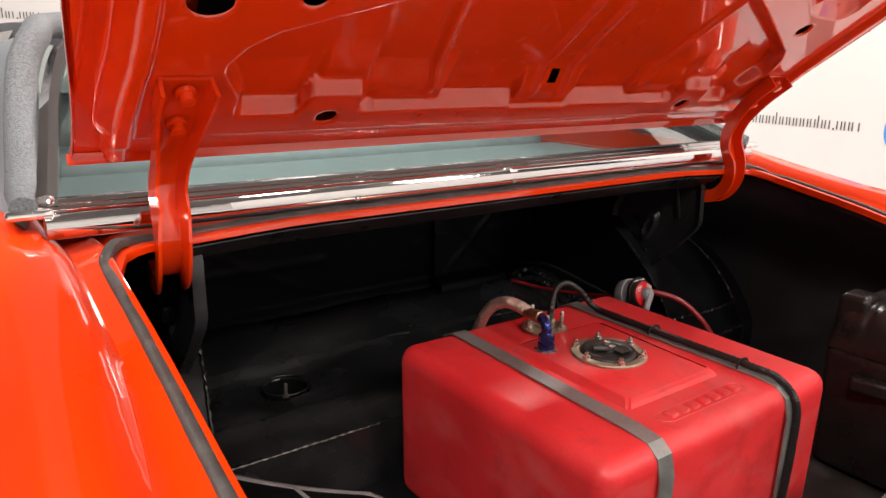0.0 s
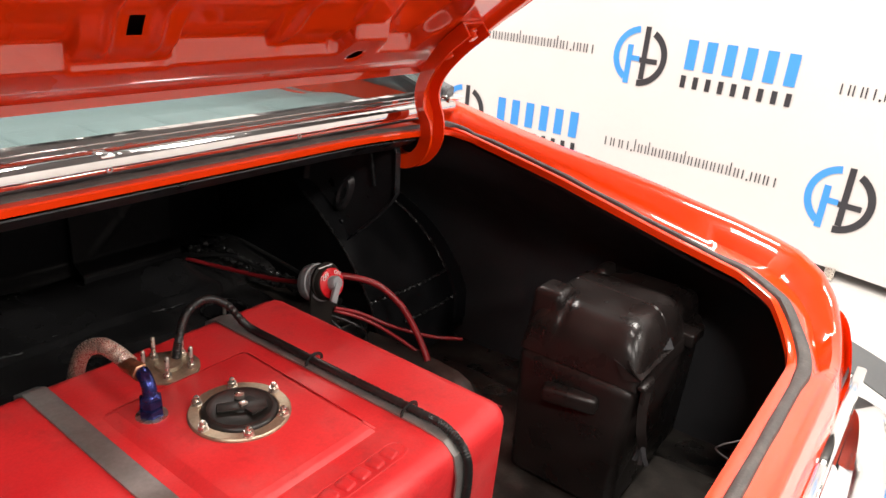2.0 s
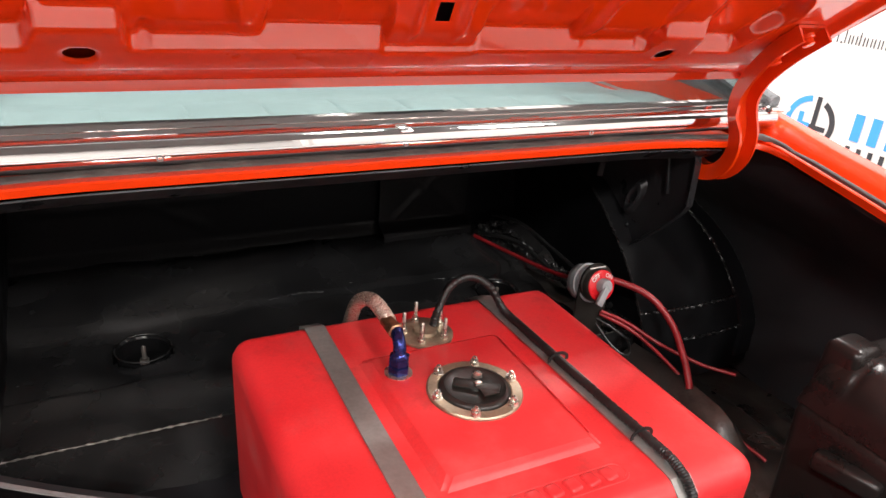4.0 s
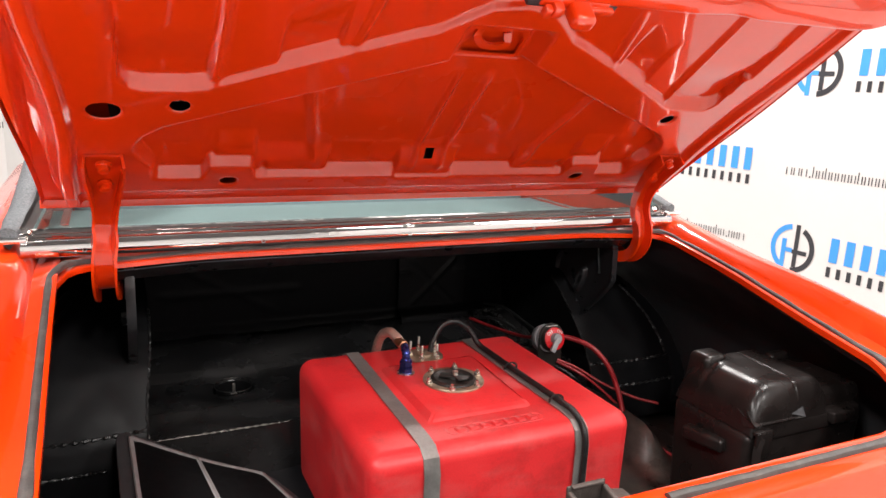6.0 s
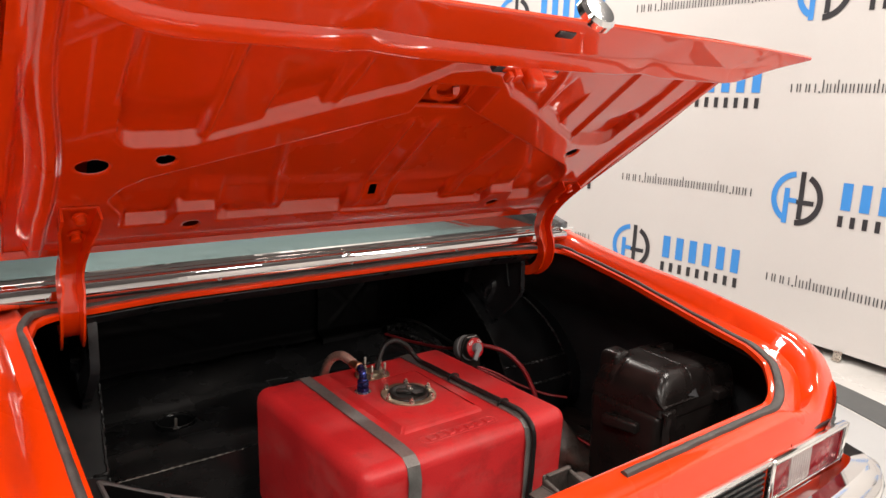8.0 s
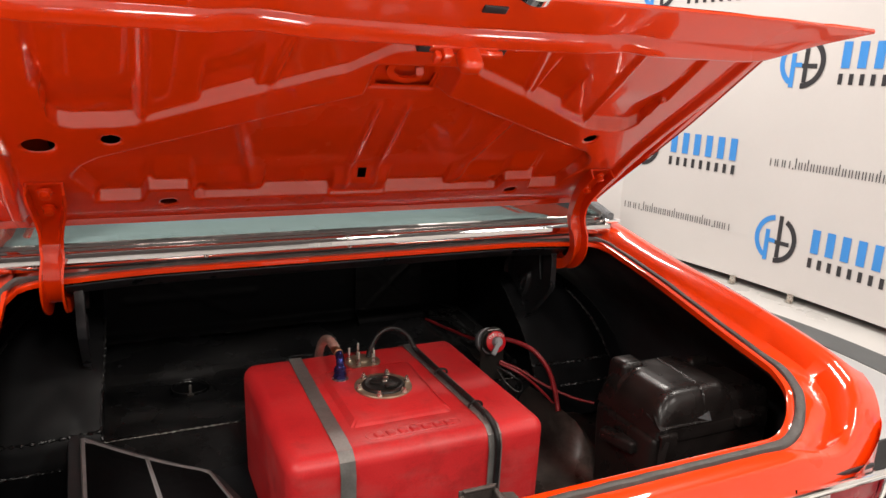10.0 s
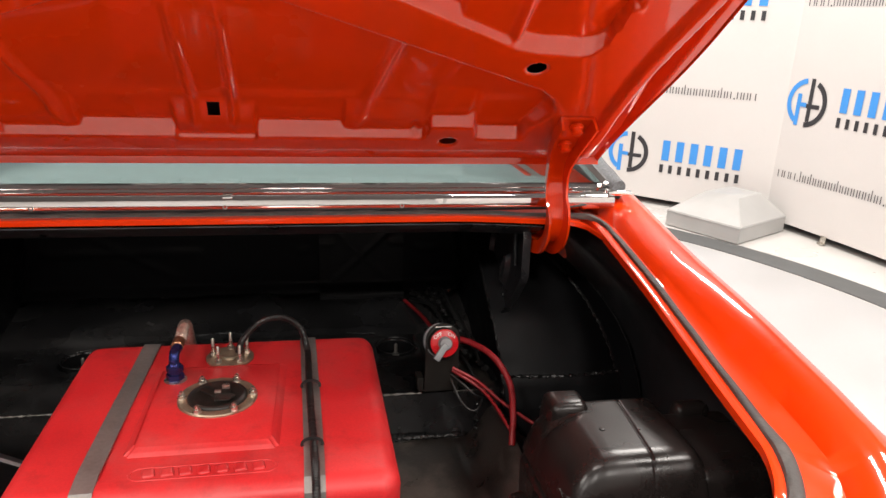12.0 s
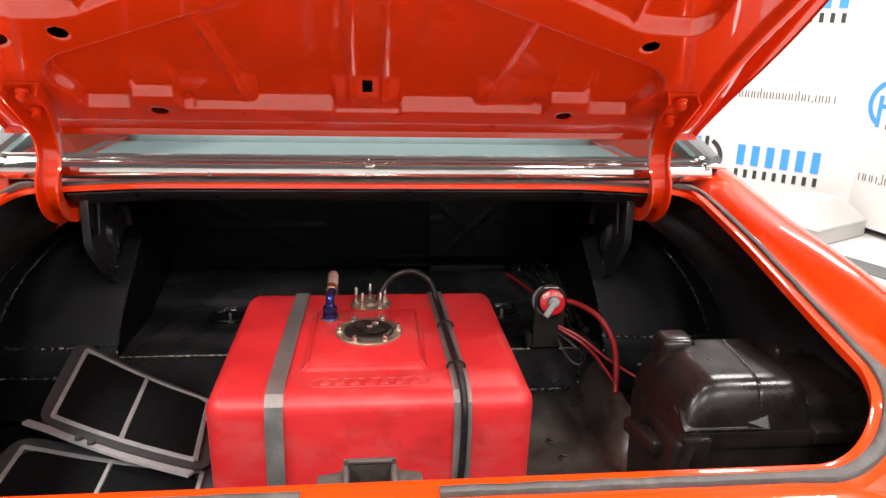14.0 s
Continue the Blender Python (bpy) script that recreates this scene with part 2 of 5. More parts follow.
def spline(points, per=8):
    """A smooth line (Catmull-Rom) through points."""
    p = [Vector(q) for q in points]
    p = [2 * p[0] - p[1]] + p + [2 * p[-1] - p[-2]]
    out = []
    for i in range(1, len(p) - 2):
        for k in range(per):
            t = k / per
            out.append(0.5 * (2 * p[i] + (p[i + 1] - p[i - 1]) * t + (2 * p[i - 1] - 5 * p[i] + 4 * p[i + 1] - p[i + 2]) * t * t + (3 * p[i] - p[i - 1] - 3 * p[i + 1] + p[i + 2]) * t ** 3))
    return out + [p[-2]]


def swept(line, section, closed=True, up=(0, 0, 1), caps=True):
    """A section of (side, up) pairs, or a function of the share along the line, swept along a line."""
    bm = bmesh.new()
    rings = []
    n = len(line)
    for i, q in enumerate(line):
        d = (line[min(i + 1, n - 1)] - line[max(i - 1, 0)]).normalized()
        side = d.cross(Vector(up))
        side = side.normalized() if side.length > 1e-5 else Vector((1, 0, 0))
        v = side.cross(d).normalized()
        s = section(i / (n - 1)) if callable(section) else section
        rings.append([bm.verts.new(q + side * a + v * b) for a, b in s])
    k = len(rings[0])
    for a, b in zip(rings, rings[1:]):
        for i in range(k if closed else k - 1):
            bm.faces.new((a[i], a[(i + 1) % k], b[(i + 1) % k], b[i]))
    if closed and caps:
        bm.faces.new(rings[0])
        bm.faces.new(rings[-1])
    return bm


def round_section(r, k=10):
    return [(r * math.cos(2 * math.pi * i / k), r * math.sin(2 * math.pi * i / k)) for i in range(k)]


def tube(points, r, per=8, k=10, ribs=0.0):
    line = spline(points, per)
    sec = round_section(r, k) if not ribs else (lambda f: round_section(r * (1 + ribs * (int(f * (len(line) - 1)) % 2)), k))
    return swept(line, sec)


def sheet(fn, us, vs):
    """A surface of points fn(u, v)."""
    bm = bmesh.new()
    g = [[bm.verts.new(fn(u, v)) for v in vs] for u in us]
    for a, b in zip(g, g[1:]):
        for i in range(len(vs) - 1):
            bm.faces.new((a[i], a[i + 1], b[i + 1], b[i]))
    return bm


def solid(bm, thick):
    """Gives a sheet some thickness along its normals."""
    bmesh.ops.recalc_face_normals(bm, faces=bm.faces)
    bmesh.ops.solidify(bm, geom=bm.faces[:] + bm.edges[:] + bm.verts[:], thickness=thick)
    return bm


def steps(a, b, n):
    return [a + (b - a) * i / n for i in range(n + 1)]


def smooth(a, b, x):
    t = min(1, max(0, (x - a) / (b - a)))
    return t * t * (3 - 2 * t)


def mixed(pairs, x):
    """Straight interpolation in (x, value) pairs sorted by x."""
    for (a, u), (b, v) in zip(pairs, pairs[1:]):
        if x <= b:
            return u + (v - u) * max(0, (x - a) / (b - a))
    return pairs[-1][1]


# ---- the studio ----
TURN_Y = 4.66


def wall_x(y):
    return 3.84 - (y - 2.7) ** 2 / 19.0


def wall_at(l):
    """Place of the banner wall at l metres along it, and its turn: a gentle curve, then a straight panel across the corner."""
    if l <= TURN_Y:
        return wall_x(l), l, math.degrees(math.atan((l - 2.7) / 9.5))
    return wall_x(TURN_Y) - 0.72 * (l - TURN_Y), TURN_Y + 0.694 * (l - TURN_Y), 46.0


floor_bm = box(24, 24, 0.3, (0, 2, -0.155))
structure("floor", floor_bm, CONCRETE, "pale grey epoxy workshop floor", "floor")
disc = turned([(3.28, -0.1), (3.28, 0.0), (3.26, 0.004)], 128, (0, 2.4, 0))
structure("turntable_deck", disc, TABLE_GREY, "round grey turntable deck under the car", "turntable")
ring_bm = bmesh.new()
prof = [(3.30, -0.1), (3.30, 0.002), (3.52, 0.002), (3.52, -0.1)]
rr_ = [[ring_bm.verts.new((r * math.cos(2 * math.pi * i / 128), 2.4 + r * math.sin(2 * math.pi * i / 128), z)) for i in range(128)] for r, z in prof]
for a, b in zip(rr_, rr_[1:]):
    for i in range(128):
        ring_bm.faces.new((a[i], a[(i + 1) % 128], b[(i + 1) % 128], b[i]))
structure("turntable_ring", ring_bm, RING_DARK, "dark steel ring round the turntable", "turntable ring")

for side, nm, low_, top in ((1, "wall_east", -4.2, 3.5), (-1, "wall_west", 5.8, 2.75)):
    bm = bmesh.new()
    rows = []
    for l in (steps(low_, TURN_Y, 48) + steps(TURN_Y + 0.01, 8.0, 8) if low_ < TURN_Y else steps(low_, 8.0, 8)):
        x, y, a = wall_at(l)
        out = Vector((math.cos(radians(a)), math.sin(radians(a)), 0)) * 0.04
        rows.append([bm.verts.new((side * (x + o.x), y + o.y, z)) for o, z in ((Vector(), 0.05), (out, 0.05), (out, top), (Vector(), top))])
    for a, b in zip(rows, rows[1:]):
        for i in range(4):
            bm.faces.new((a[i], a[(i + 1) % 4], b[(i + 1) % 4], b[i]))
    structure(nm, bm, WALL, "white printed banner wall, slightly curved", "wall", 20)
structure("wall_north", box(3.2, 0.1, 3.95, (0, 6.95, 2.025)), WALL, "plain white wall", "wall")
structure("wall_south", box(9.4, 0.1, 4.0, (0, -6.25, 2.0)), DIM_WALL, "plain pale grey workshop wall", "wall")
for nm, w, d, x, y in (("upper_wall_east", 0.1, 16.4, 5.9, 1.7), ("upper_wall_west", 0.1, 16.4, -5.9, 1.7), ("upper_wall_north", 11.7, 0.1, 0, 9.85), ("upper_wall_south", 11.7, 0.1, 0, -6.5)):
    structure(nm, box(w, d, 4.2, (x, y, 2.1)), CEILING, "plain grey wall of the hall behind the banners", "wall")
structure("ceiling", box(12, 17, 0.1, (0, 1.7, 4.25)), CEILING, "grey painted workshop ceiling", "ceiling")

# brackets along the foot of the wall
for i, y in enumerate((0.6, 1.5, 2.95, 3.45, 4.1)):
    bm = join(box(0.03, 0.05, 0.012, (0, 0, 0.006), 0.003), box(0.012, 0.05, 0.06, (0.012, 0, 0.03), 0.003))
    ob = tagged(part("wall_bracket", bm, BOLT), "small metal bracket at the foot of the wall", "bracket", "wall brackets")
    ob.location = (wall_x(y) - 0.03, y, 0.0)


def wall_strip(u0, u1, v0, v1):
    """A flat bar on the banner: u along the wall to the right, v up."""
    return [(u0, v0), (u1, v0), (u1, v1), (u0, v1)]


def print_mesh(polys, bend=1.0):
    bm = bmesh.new()
    for poly in polys:
        bm.faces.new([bm.verts.new((-bend * u * u / 19.0, -u, v)) for u, v in poly])
    return bm


def arc_band(r0, r1, a0, a1, n=18):
    out = []
    for i in range(n):
        p, q = (radians(a0 + (a1 - a0) * k / n) for k in (i, i + 1))
        out.append([(r * math.cos(a), r * math.sin(a)) for r, a in ((r0, p), (r1, p), (r1, q), (r0, q))])
    return out


def slanted(u0, u1, v0, v1, lean):
    return [(u0, v0), (u1, v0), (u1 + lean, v1), (u0 + lean, v1)]


def wall_logo(bend):
    logo = thing("wall_logo", "round blue and black emblem with lettering bars on white wall", "logo", "wall logos")
    part("emblem_blue", print_mesh(arc_band(0.135, 0.172, 98, 238) + [slanted(-0.085, -0.05, -0.165, 0.06, 0.0), slanted(-0.05, 0.0, -0.03, 0.0, 0.0)], bend), SIGN_BLUE, logo, "blue left half of the emblem")
    part("emblem_black", print_mesh(arc_band(0.135, 0.172, -88, 62) + [slanted(0.012, 0.045, -0.13, 0.172, 0.0), slanted(0.0, 0.115, -0.036, -0.006, 0.0)], bend), SIGN_BLACK, logo, "black right half of the emblem")
    for k in range(6):
        u = 0.272 + k * 0.112
        part("blue_bar", print_mesh([slanted(u + 0.012, u + 0.072, -0.032, 0.132, 0)], bend), SIGN_BLUE, logo)
    for k in range(9):
        u = 0.268 + k * 0.0745
        part("black_bar", print_mesh([slanted(u + 0.010, u + 0.040, -0.134, -0.066, 0)], bend), SIGN_BLACK, logo)
    return logo


def wall_line(bend):
    polys, u = [], 0.0
    for k in range(23):
        tall = k in (4, 6, 11, 17)
        if k in (3, 19):
            polys.append(slanted(u + 0.006, u + 0.016, -0.03, -0.018, 0))
            u += 0.028
            continue
        w = 0.04 if k not in (0, 1, 2, 22) else 0.052
        polys += [slanted(u, u + 0.007, -0.026, 0.05 if tall else 0.026, 0), slanted(u + w - 0.014, u + w - 0.007, -0.026, 0.026, 0)]
        u += w + 0.0065
    ob = part("wall_lettering", print_mesh(polys, bend), SIGN_BLACK)
    return tagged(ob, "thin line of small black lettering bars printed on the white wall", "lettering", "", "stuff")


made = {}


def on_wall(l, z, side):
    x, y, a = wall_at(l)
    m = pose(x, y, z, 0, 0, a) @ pose(-0.004, 0, 0)
    if side < 0:
        m = pose(-x, y, z, 0, 0, 180 - a) @ pose(-0.004, 0, 0)
    return m


for row, (z, shift) in enumerate(((0.41, 1.25), (0.945, 0.0), (1.63, 1.25), (2.2, 0.0))):
    for k in range(-1, 3):
        for kind, start, length in (("logo", 1.905 + shift + 2.5 * k, 1.1), ("line", 3.29 + shift + 2.5 * k, 1.06)):
            for side in (1, -1):
                l = start if side > 0 else start - length
                if l < -3.0 or l > 7.3 or (side < 0 and (l < 5.85 or row == 0)):
                    continue
                flat = l - (length if side > 0 else 0) > TURN_Y - 0.12
                key = (kind, flat)
                if side > 0:
                    # the prints of the corner panel and those just before it sit a little further along
                    l = l + 0.15 if flat else min(l + 0.075, TURN_Y - 0.004) if l > 4.3 else l
                m = on_wall(l, z, side)
                if key in made:
                    copy_thing(made[key], m)
                else:
                    made[key] = wall_logo(0.0 if flat else 1.0) if kind == "logo" else wall_line(0.0 if flat else 1.0)
                    made[key].matrix_basis = m

for x, z in ((-0.81, 2.10), (0.44, 1.53)):
    copy_thing(made["logo", True], pose(x, 6.896, z, 0, 0, 90))
copy_thing(made["line", True], pose(-0.95, 6.896, 1.573, 0, 0, 90))

# grey chamfered cabinet at the foot of the wall
lo = [(-0.30, -0.325), (0.30, -0.325), (0.30, 0.325), (-0.30, 0.325)]
def frustum(levels):
    bm = bmesh.new()
    rings = [[bm.verts.new((x * a, y * b + dy, z)) for x, y in lo] for a, b, z, dy in levels]
    for a, b in zip(rings, rings[1:]):
        for i in range(4):
            bm.faces.new((a[i], a[(i + 1) % 4], b[(i + 1) % 4], b[i]))
    bm.faces.new(rings[-1])
    bm.faces.new(rings[0])
    bmesh.ops.bevel(bm, geom=bm.edges[:], offset=0.005, segments=2, affect="EDGES")
    return bm


cab_ob = thing("floor_cabinet", "low grey painted metal box with sloping sides by the wall", "box")
part("cabinet_base", frustum([(0.99, 0.99, 0.0, 0.0), (0.99, 0.99, 0.11, 0.0)]), BOX_GREY, cab_ob)
part("cabinet_hood", frustum([(1.0, 1.0, 0.105, 0.0), (1.0, 1.0, 0.118, 0.0), (0.42, 0.5, 0.27, 0.06)]), BOX_GREY, cab_ob, "sloping sheet metal hood")
cab_ob.matrix_basis = pose(3.225, 4.55, 0.0, 0, 0, -62)

# ---- the car ----
car = thing("car", "bright orange two-door car with its trunk lid open", "car")


def rim_z(y):
    """Height of the trunk opening's rim."""
    return mixed([(0.30, 0.915), (0.335, 0.932), (0.352, 0.947), (0.385, 0.979), (0.44, 0.998), (0.55, 1.021), (0.75, 1.068), (0.957, 1.106), (1.0, 1.102), (2.4, 1.102)], y)


HW, REAR, FRONT, RC = 0.603, 0.335, 0.957, 0.112


def rim_path():
    """The rim from the left front round the rear to the right front: place, outward way, share of 'rear'."""
    out = []
    for y in (2.2, 1.9, 1.6, 1.4, 1.2, 1.05, 0.97, 0.93, 0.88, 0.83, 0.78, 0.73, 0.68, 0.63, 0.60, 0.57, 0.54, 0.51, 0.485, 0.465):
        out.append((-HW, y, -1, 0, 0.0))
    for i in range(1, 40):
        a = radians(45 - 45 * math.cos(math.pi * i / 40))
        out.append((-HW + RC - RC * math.cos(a), REAR + RC - RC * math.sin(a), -math.cos(a), -math.sin(a), smooth(0.25, 0.95, a / radians(90))))
    for x in steps(-HW + RC, 0, 14):
        out.append((x, REAR, 0, -1, 1.0))
    return out + [(-x, y, -nx, ny, w) for x, y, nx, ny, w in reversed(out[:-1])]


def crest_z(y):
    return mixed([(0.25, 0.835), (0.28, 0.895), (0.30, 0.938), (0.32, 0.972), (0.345, 0.998), (0.385, 1.020), (0.42, 1.030), (0.48, 1.043), (0.54, 1.054), (0.606, 1.067), (0.695, 1.081), (0.775, 1.091), (0.871, 1.106), (1.05, 1.138), (1.6, 1.165), (3, 1.2)], y)


def shoulder_z(y):
    return min(crest_z(y) - 0.028, mixed([(0.2, 0.975), (0.358, 0.986), (0.45, 0.988), (0.60, 1.005), (0.775, 1.031), (0.95, 1.060), (1.19, 1.092), (2, 1.12), (3, 1.14)], y))


def crease_z(y):
    """Foot of the rail's inner wall."""
    return mixed([(0.25, 0.83), (0.29, 0.872), (0.312, 0.902), (0.34, 0.948), (0.363, 0.967), (0.408, 0.992), (0.45, 1.002), (0.50, 1.012), (0.60, rim_z(0.60) + 0.006), (0.601, rim_z(0.60) + 0.006)], y) if y < 0.6 else rim_z(y) + 0.006


def side_profile(y):
    """Section of the quarter panel: lip, gutter, rail and side; the gutter widens and the rail moves out towards the tail."""
    r, c, h, g = rim_z(y), crest_z(y), shoulder_z(y), crease_z(y)
    t = smooth(0.80, 0.42, y)
    o = [a + (b - a) * t for a, b in ((0.043, 0.062), (0.060, 0.076), (0.080, 0.088), (0.096, 0.099), (0.110, 0.117), (0.134, 0.145), (0.163, 0.164), (0.178, 0.176))]
    return [(0.0, r - 0.011), (0.0, r), (0.005, r + 0.0015), (0.011, r - 0.001), (0.034, r - 0.005 + 0.004 * t), (o[0], g), (o[1], g + 0.72 * (c - g)), (o[2], c - 0.004), (o[3], c), (o[4], c - 0.005), (o[5], 0.36 * c + 0.64 * h), (o[6], h + 0.004), (o[7], h - 0.012), (0.193, h - 0.05), (0.203, h - 0.12), (0.208, h - 0.26), (0.185, h - 0.46)]


TAIL = [(0.0, -0.011), (0.0, 0.0), (0.005, 0.001), (0.010, -0.0005), (0.030, -0.004), (0.034, -0.0045), (0.042, -0.0065), (0.0505, -0.010), (0.0525, -0.012), (0.054, -0.016), (0.0605, -0.035), (0.066, -0.052), (0.0695, -0.061), (0.071, -0.066), (0.064, -0.069), (0.060, -0.16), (0.058, -0.34)]


def body_shell():
    bm = bmesh.new()
    rows = []
    for x, y, nx, ny, w in rim_path():
        ring = []
        corner = abs(x) > HW - RC and y < REAR + RC - 1e-6
        side = side_profile(y)
        for k, ((o, z), (o2, h2)) in enumerate(zip(side, TAIL)):
            z2 = rim_z(y) + h2
            if corner:
                # squarer corners towards the outside of the panel
                p = 2.0 if k < 5 else 2.0 + 2.2 * smooth(3.5, 6, k)
                px = math.copysign(HW - RC + abs(nx) ** (2 / p) * (RC + o), x)
                py = REAR + RC - abs(ny) ** (2 / p) * (RC + o2)
                if 5 <= k <= 12:
                    out = smooth(0.50, HW - 0.01 + 0.9 * o, abs(px))
                    flat = rim_z(REAR) + h2
                    pz = flat + (side_profile(py)[k][1] - flat) * out
                else:
                    pz = z + (z2 - z) * w
                px -= math.copysign(0.042 * smooth(10, 13, k) * smooth(0.46, 0.27, py), px)
            else:
                off = o + (o2 - o) * w
                px, py, pz = x + nx * off, y + ny * off, z + (z2 - z) * w
            ring.append(bm.verts.new((px, py, pz)))
        rows.append(ring)
    for a, b in zip(rows, rows[1:]):
        for i in range(len(TAIL) - 1):
            bm.faces.new((a[i], a[i + 1], b[i + 1], b[i]))
    return bm


body = part("body_shell", body_shell(), ORANGE, car, "glossy orange quarter panels and rear deck edge", 52)

# weatherstrip round the opening, open at the striker
strip_line = [Vector((x + nx * (0.0205 if x > 0 else 0.0205 - 0.010 * (1 - w)), y + ny * 0.02, rim_z(y) - 0.001)) for x, y, nx, ny, w in rim_path() if y < 0.90]
OX, FY, AR = HW + 0.0205, 0.986, 0.07


def front_z(x):
    return 1.113 - 0.010 * smooth(0.35, 0.62, abs(x))


right_run = [p for p in strip_line if p.x > 0.045]
left_run = [p for p in strip_line if p.x < -0.045]
arc = [Vector((OX - AR + AR * math.cos(a), FY - AR + AR * math.sin(a), mixed([(0, rim_z(0.9) - 0.001), (0.15, rim_z(0.9) + 0.005), (0.5, front_z(0.60) + 0.006), (0.9, front_z(0.58) + 0.003), (1, front_z(0.56))], a / 1.5708))) for a in steps(0.05, 1.52, 14)]
front = [Vector((x, FY, front_z(x))) for x in steps(OX - AR - 0.02, -OX + AR + 0.02, 24)]
run = right_run + arc + front + [Vector((0.010 - p.x, p.y, p.z)) for p in reversed(arc)] + left_run


def strip_section(f):
    """Wider round the rear than along the sides."""
    q = run[min(len(run) - 1, int(f * (len(run) - 1) + 0.5))]
    y = q.y
    w = 0.0056 + 0.0034 * smooth(0.55, 0.40, y) + 0.003 * smooth(0.95, 0.98, y)
    w -= 0.0022 * smooth(0.50, 0.42, abs(q.x)) * smooth(0.45, 0.40, y)
    worn = math.sin(q.x * 61 + q.y * 47) * math.sin(q.x * 23 - q.y * 31 + 1.0)
    w *= 1 + 0.10 * worn
    h = 0.0046 + 0.0012 * smooth(0.5, 0.4, y) + 0.0009 * math.sin(q.x * 83 + q.y * 59)
    return [(-w, -0.004), (-w * 1.02, 0.0006), (-w * 0.8, 0.72 * h), (-w * 0.3, h), (w * 0.3, h * 0.97), (w * 0.8, 0.66 * h), (w, 0.0004), (w, -0.004)]


part("weatherstrip", swept(run, strip_section), RUBBER, car, "worn black rubber weatherstrip round the trunk opening")

# the deck strip in front of the opening, below the rear window
def cowl():
    bm = bmesh.new()
    rows = []
    for x in steps(-HW, HW, 88):
        d = abs(x)
        # inner corner of the opening
        y0 = FRONT if d < HW - 0.06 else FRONT - 0.06 + math.sqrt(max(0.0, 0.06 ** 2 - min(0.06, d - HW + 0.06) ** 2))
        zc = 1.114 - 0.010 * smooth(0.35, 0.62, d)
        zc += (rim_z(y0) - zc) * smooth(HW - 0.06, HW - 0.004, d)
        rows.append([bm.verts.new(p) for p in ((x, y0 + 0.003, zc - 0.009), (x, y0, zc - 0.008), (x, y0, zc - 0.001), (x, y0 + 0.002, zc + 0.001), (x, y0 + 0.010, zc + 0.0005), (x, 0.99, zc - 0.002), (x, 1.06, zc + 0.002))])
    for a, b in zip(rows, rows[1:]):
        for i in range(6):
            bm.faces.new((a[i], a[i + 1], b[i + 1], b[i]))
    return bm


part("cowl_panel", cowl(), ORANGE, car, "orange lip below the rear window")

# chrome reveal mouldings of the rear window
trim = part("window_moulding", swept([Vector((x, 0.998, 1.113)) for x in steps(-0.655, 0.655, 40)], [(0.005, 0.002), (0.0112, 0.007), (0.0128, 0.0105), (0.0130, 0.0195), (0.0112, 0.0245), (0.005, 0.0272), (-0.006, 0.029), (-0.012, 0.027), (-0.012, 0.004)]), TRIM_CHROME, car, "polished chrome moulding below the rear window", 30)
part("upper_bead", swept([Vector((x, 1.018, 1.137)) for x in steps(-0.665, 0.665, 40)], [(0.0115, 0.0), (0.009, 0.0035), (0.0055, 0.006), (0.006, 0.0072), (0.001, 0.0110), (0.0014, 0.0122), (-0.005, 0.0162), (-0.014, 0.0172), (-0.014, 0.0)]), TRIM_CHROME, trim, "", 25)
for x in (-0.565, -0.281, 0.0, 0.281, 0.565):
    part("screw", turned([(0.0042, -0.002), (0.0042, 0.0004), (0.0022, 0.0007), (0.0018, -0.0006)], 12, (x, 0.9856, 1.1265), Matrix.Rotation(radians(90), 4, "X")), STEEL, trim, "", 20)
part("joint_clip", box(0.018, 0.028, 0.010, (0.003, 1.004, 1.1375), 0.003), CHROME, trim, "chrome clip over the moulding joint")
for s in (-1, 1):
    line = spline([(s * 0.648, 1.015, 1.152), (s * 0.628, 1.12, 1.192), (s * 0.602, 1.24, 1.258), (s * 0.56, 1.38, 1.315), (s * 0.50, 1.50, 1.335)])
    part("side_moulding", swept(line, [(-0.011, -0.004), (-0.011, 0.006), (0.0, 0.010), (0.011, 0.006), (0.011, -0.004)]), CHROME, car, "chrome moulding up the side of the rear window", 25)

# rear glass with the package tray and roof behind it
pane = solid(sheet(lambda u, v: (u * (0.648 - 0.10 * v - 0.05 * v ** 4), 1.035 + 0.52 * v + 0.03 * (1 - u * u), 1.144 + 0.165 * v + 0.02 * v * (1 - v) + 0.03 * (1 - u ** 4) * smooth(0.0, 0.4, v)), steps(-1, 1, 24), steps(0, 1, 8)), 0.005)
window = part("rear_window", pane, GLASS, car, "tinted curved rear window glass")
window.visible_shadow = False
def quilt(x, y):
    return (x, y, 1.106 + 0.007 * abs(math.sin(math.pi * x / 0.108)) ** 0.25 * smooth(1.03, 1.05, y) * smooth(1.30, 1.26, y) - 0.006 * smooth(1.29, 1.35, y))
part("package_tray", sheet(quilt, steps(-0.64, 0.64, 426), steps(1.03, 1.52, 24)), TRAY, car, "grey-green quilted vinyl package tray")
for w, d, h, x, y, z in ((1.2, 0.12, 0.42, 0, 1.60, 0.93), (0.55, 0.12, 0.5, -0.35, 2.35, 0.95), (0.55, 0.12, 0.5, 0.35, 2.35, 0.95)):
    part("seat_back", box(w, d, h, (x, y, z), 0.04, 4), TRAY, car, "grey vinyl seat back inside the cabin")
roof = sheet(lambda u, v: (u * (0.545 + 0.02 * v), 1.53 + 1.6 * v + 0.06 * (1 - u * u) * (1 - v), 1.345 + 0.035 * (1 - u * u) + 0.03 * math.sin(math.pi * v)), steps(-1, 1, 16), steps(0, 1, 12))
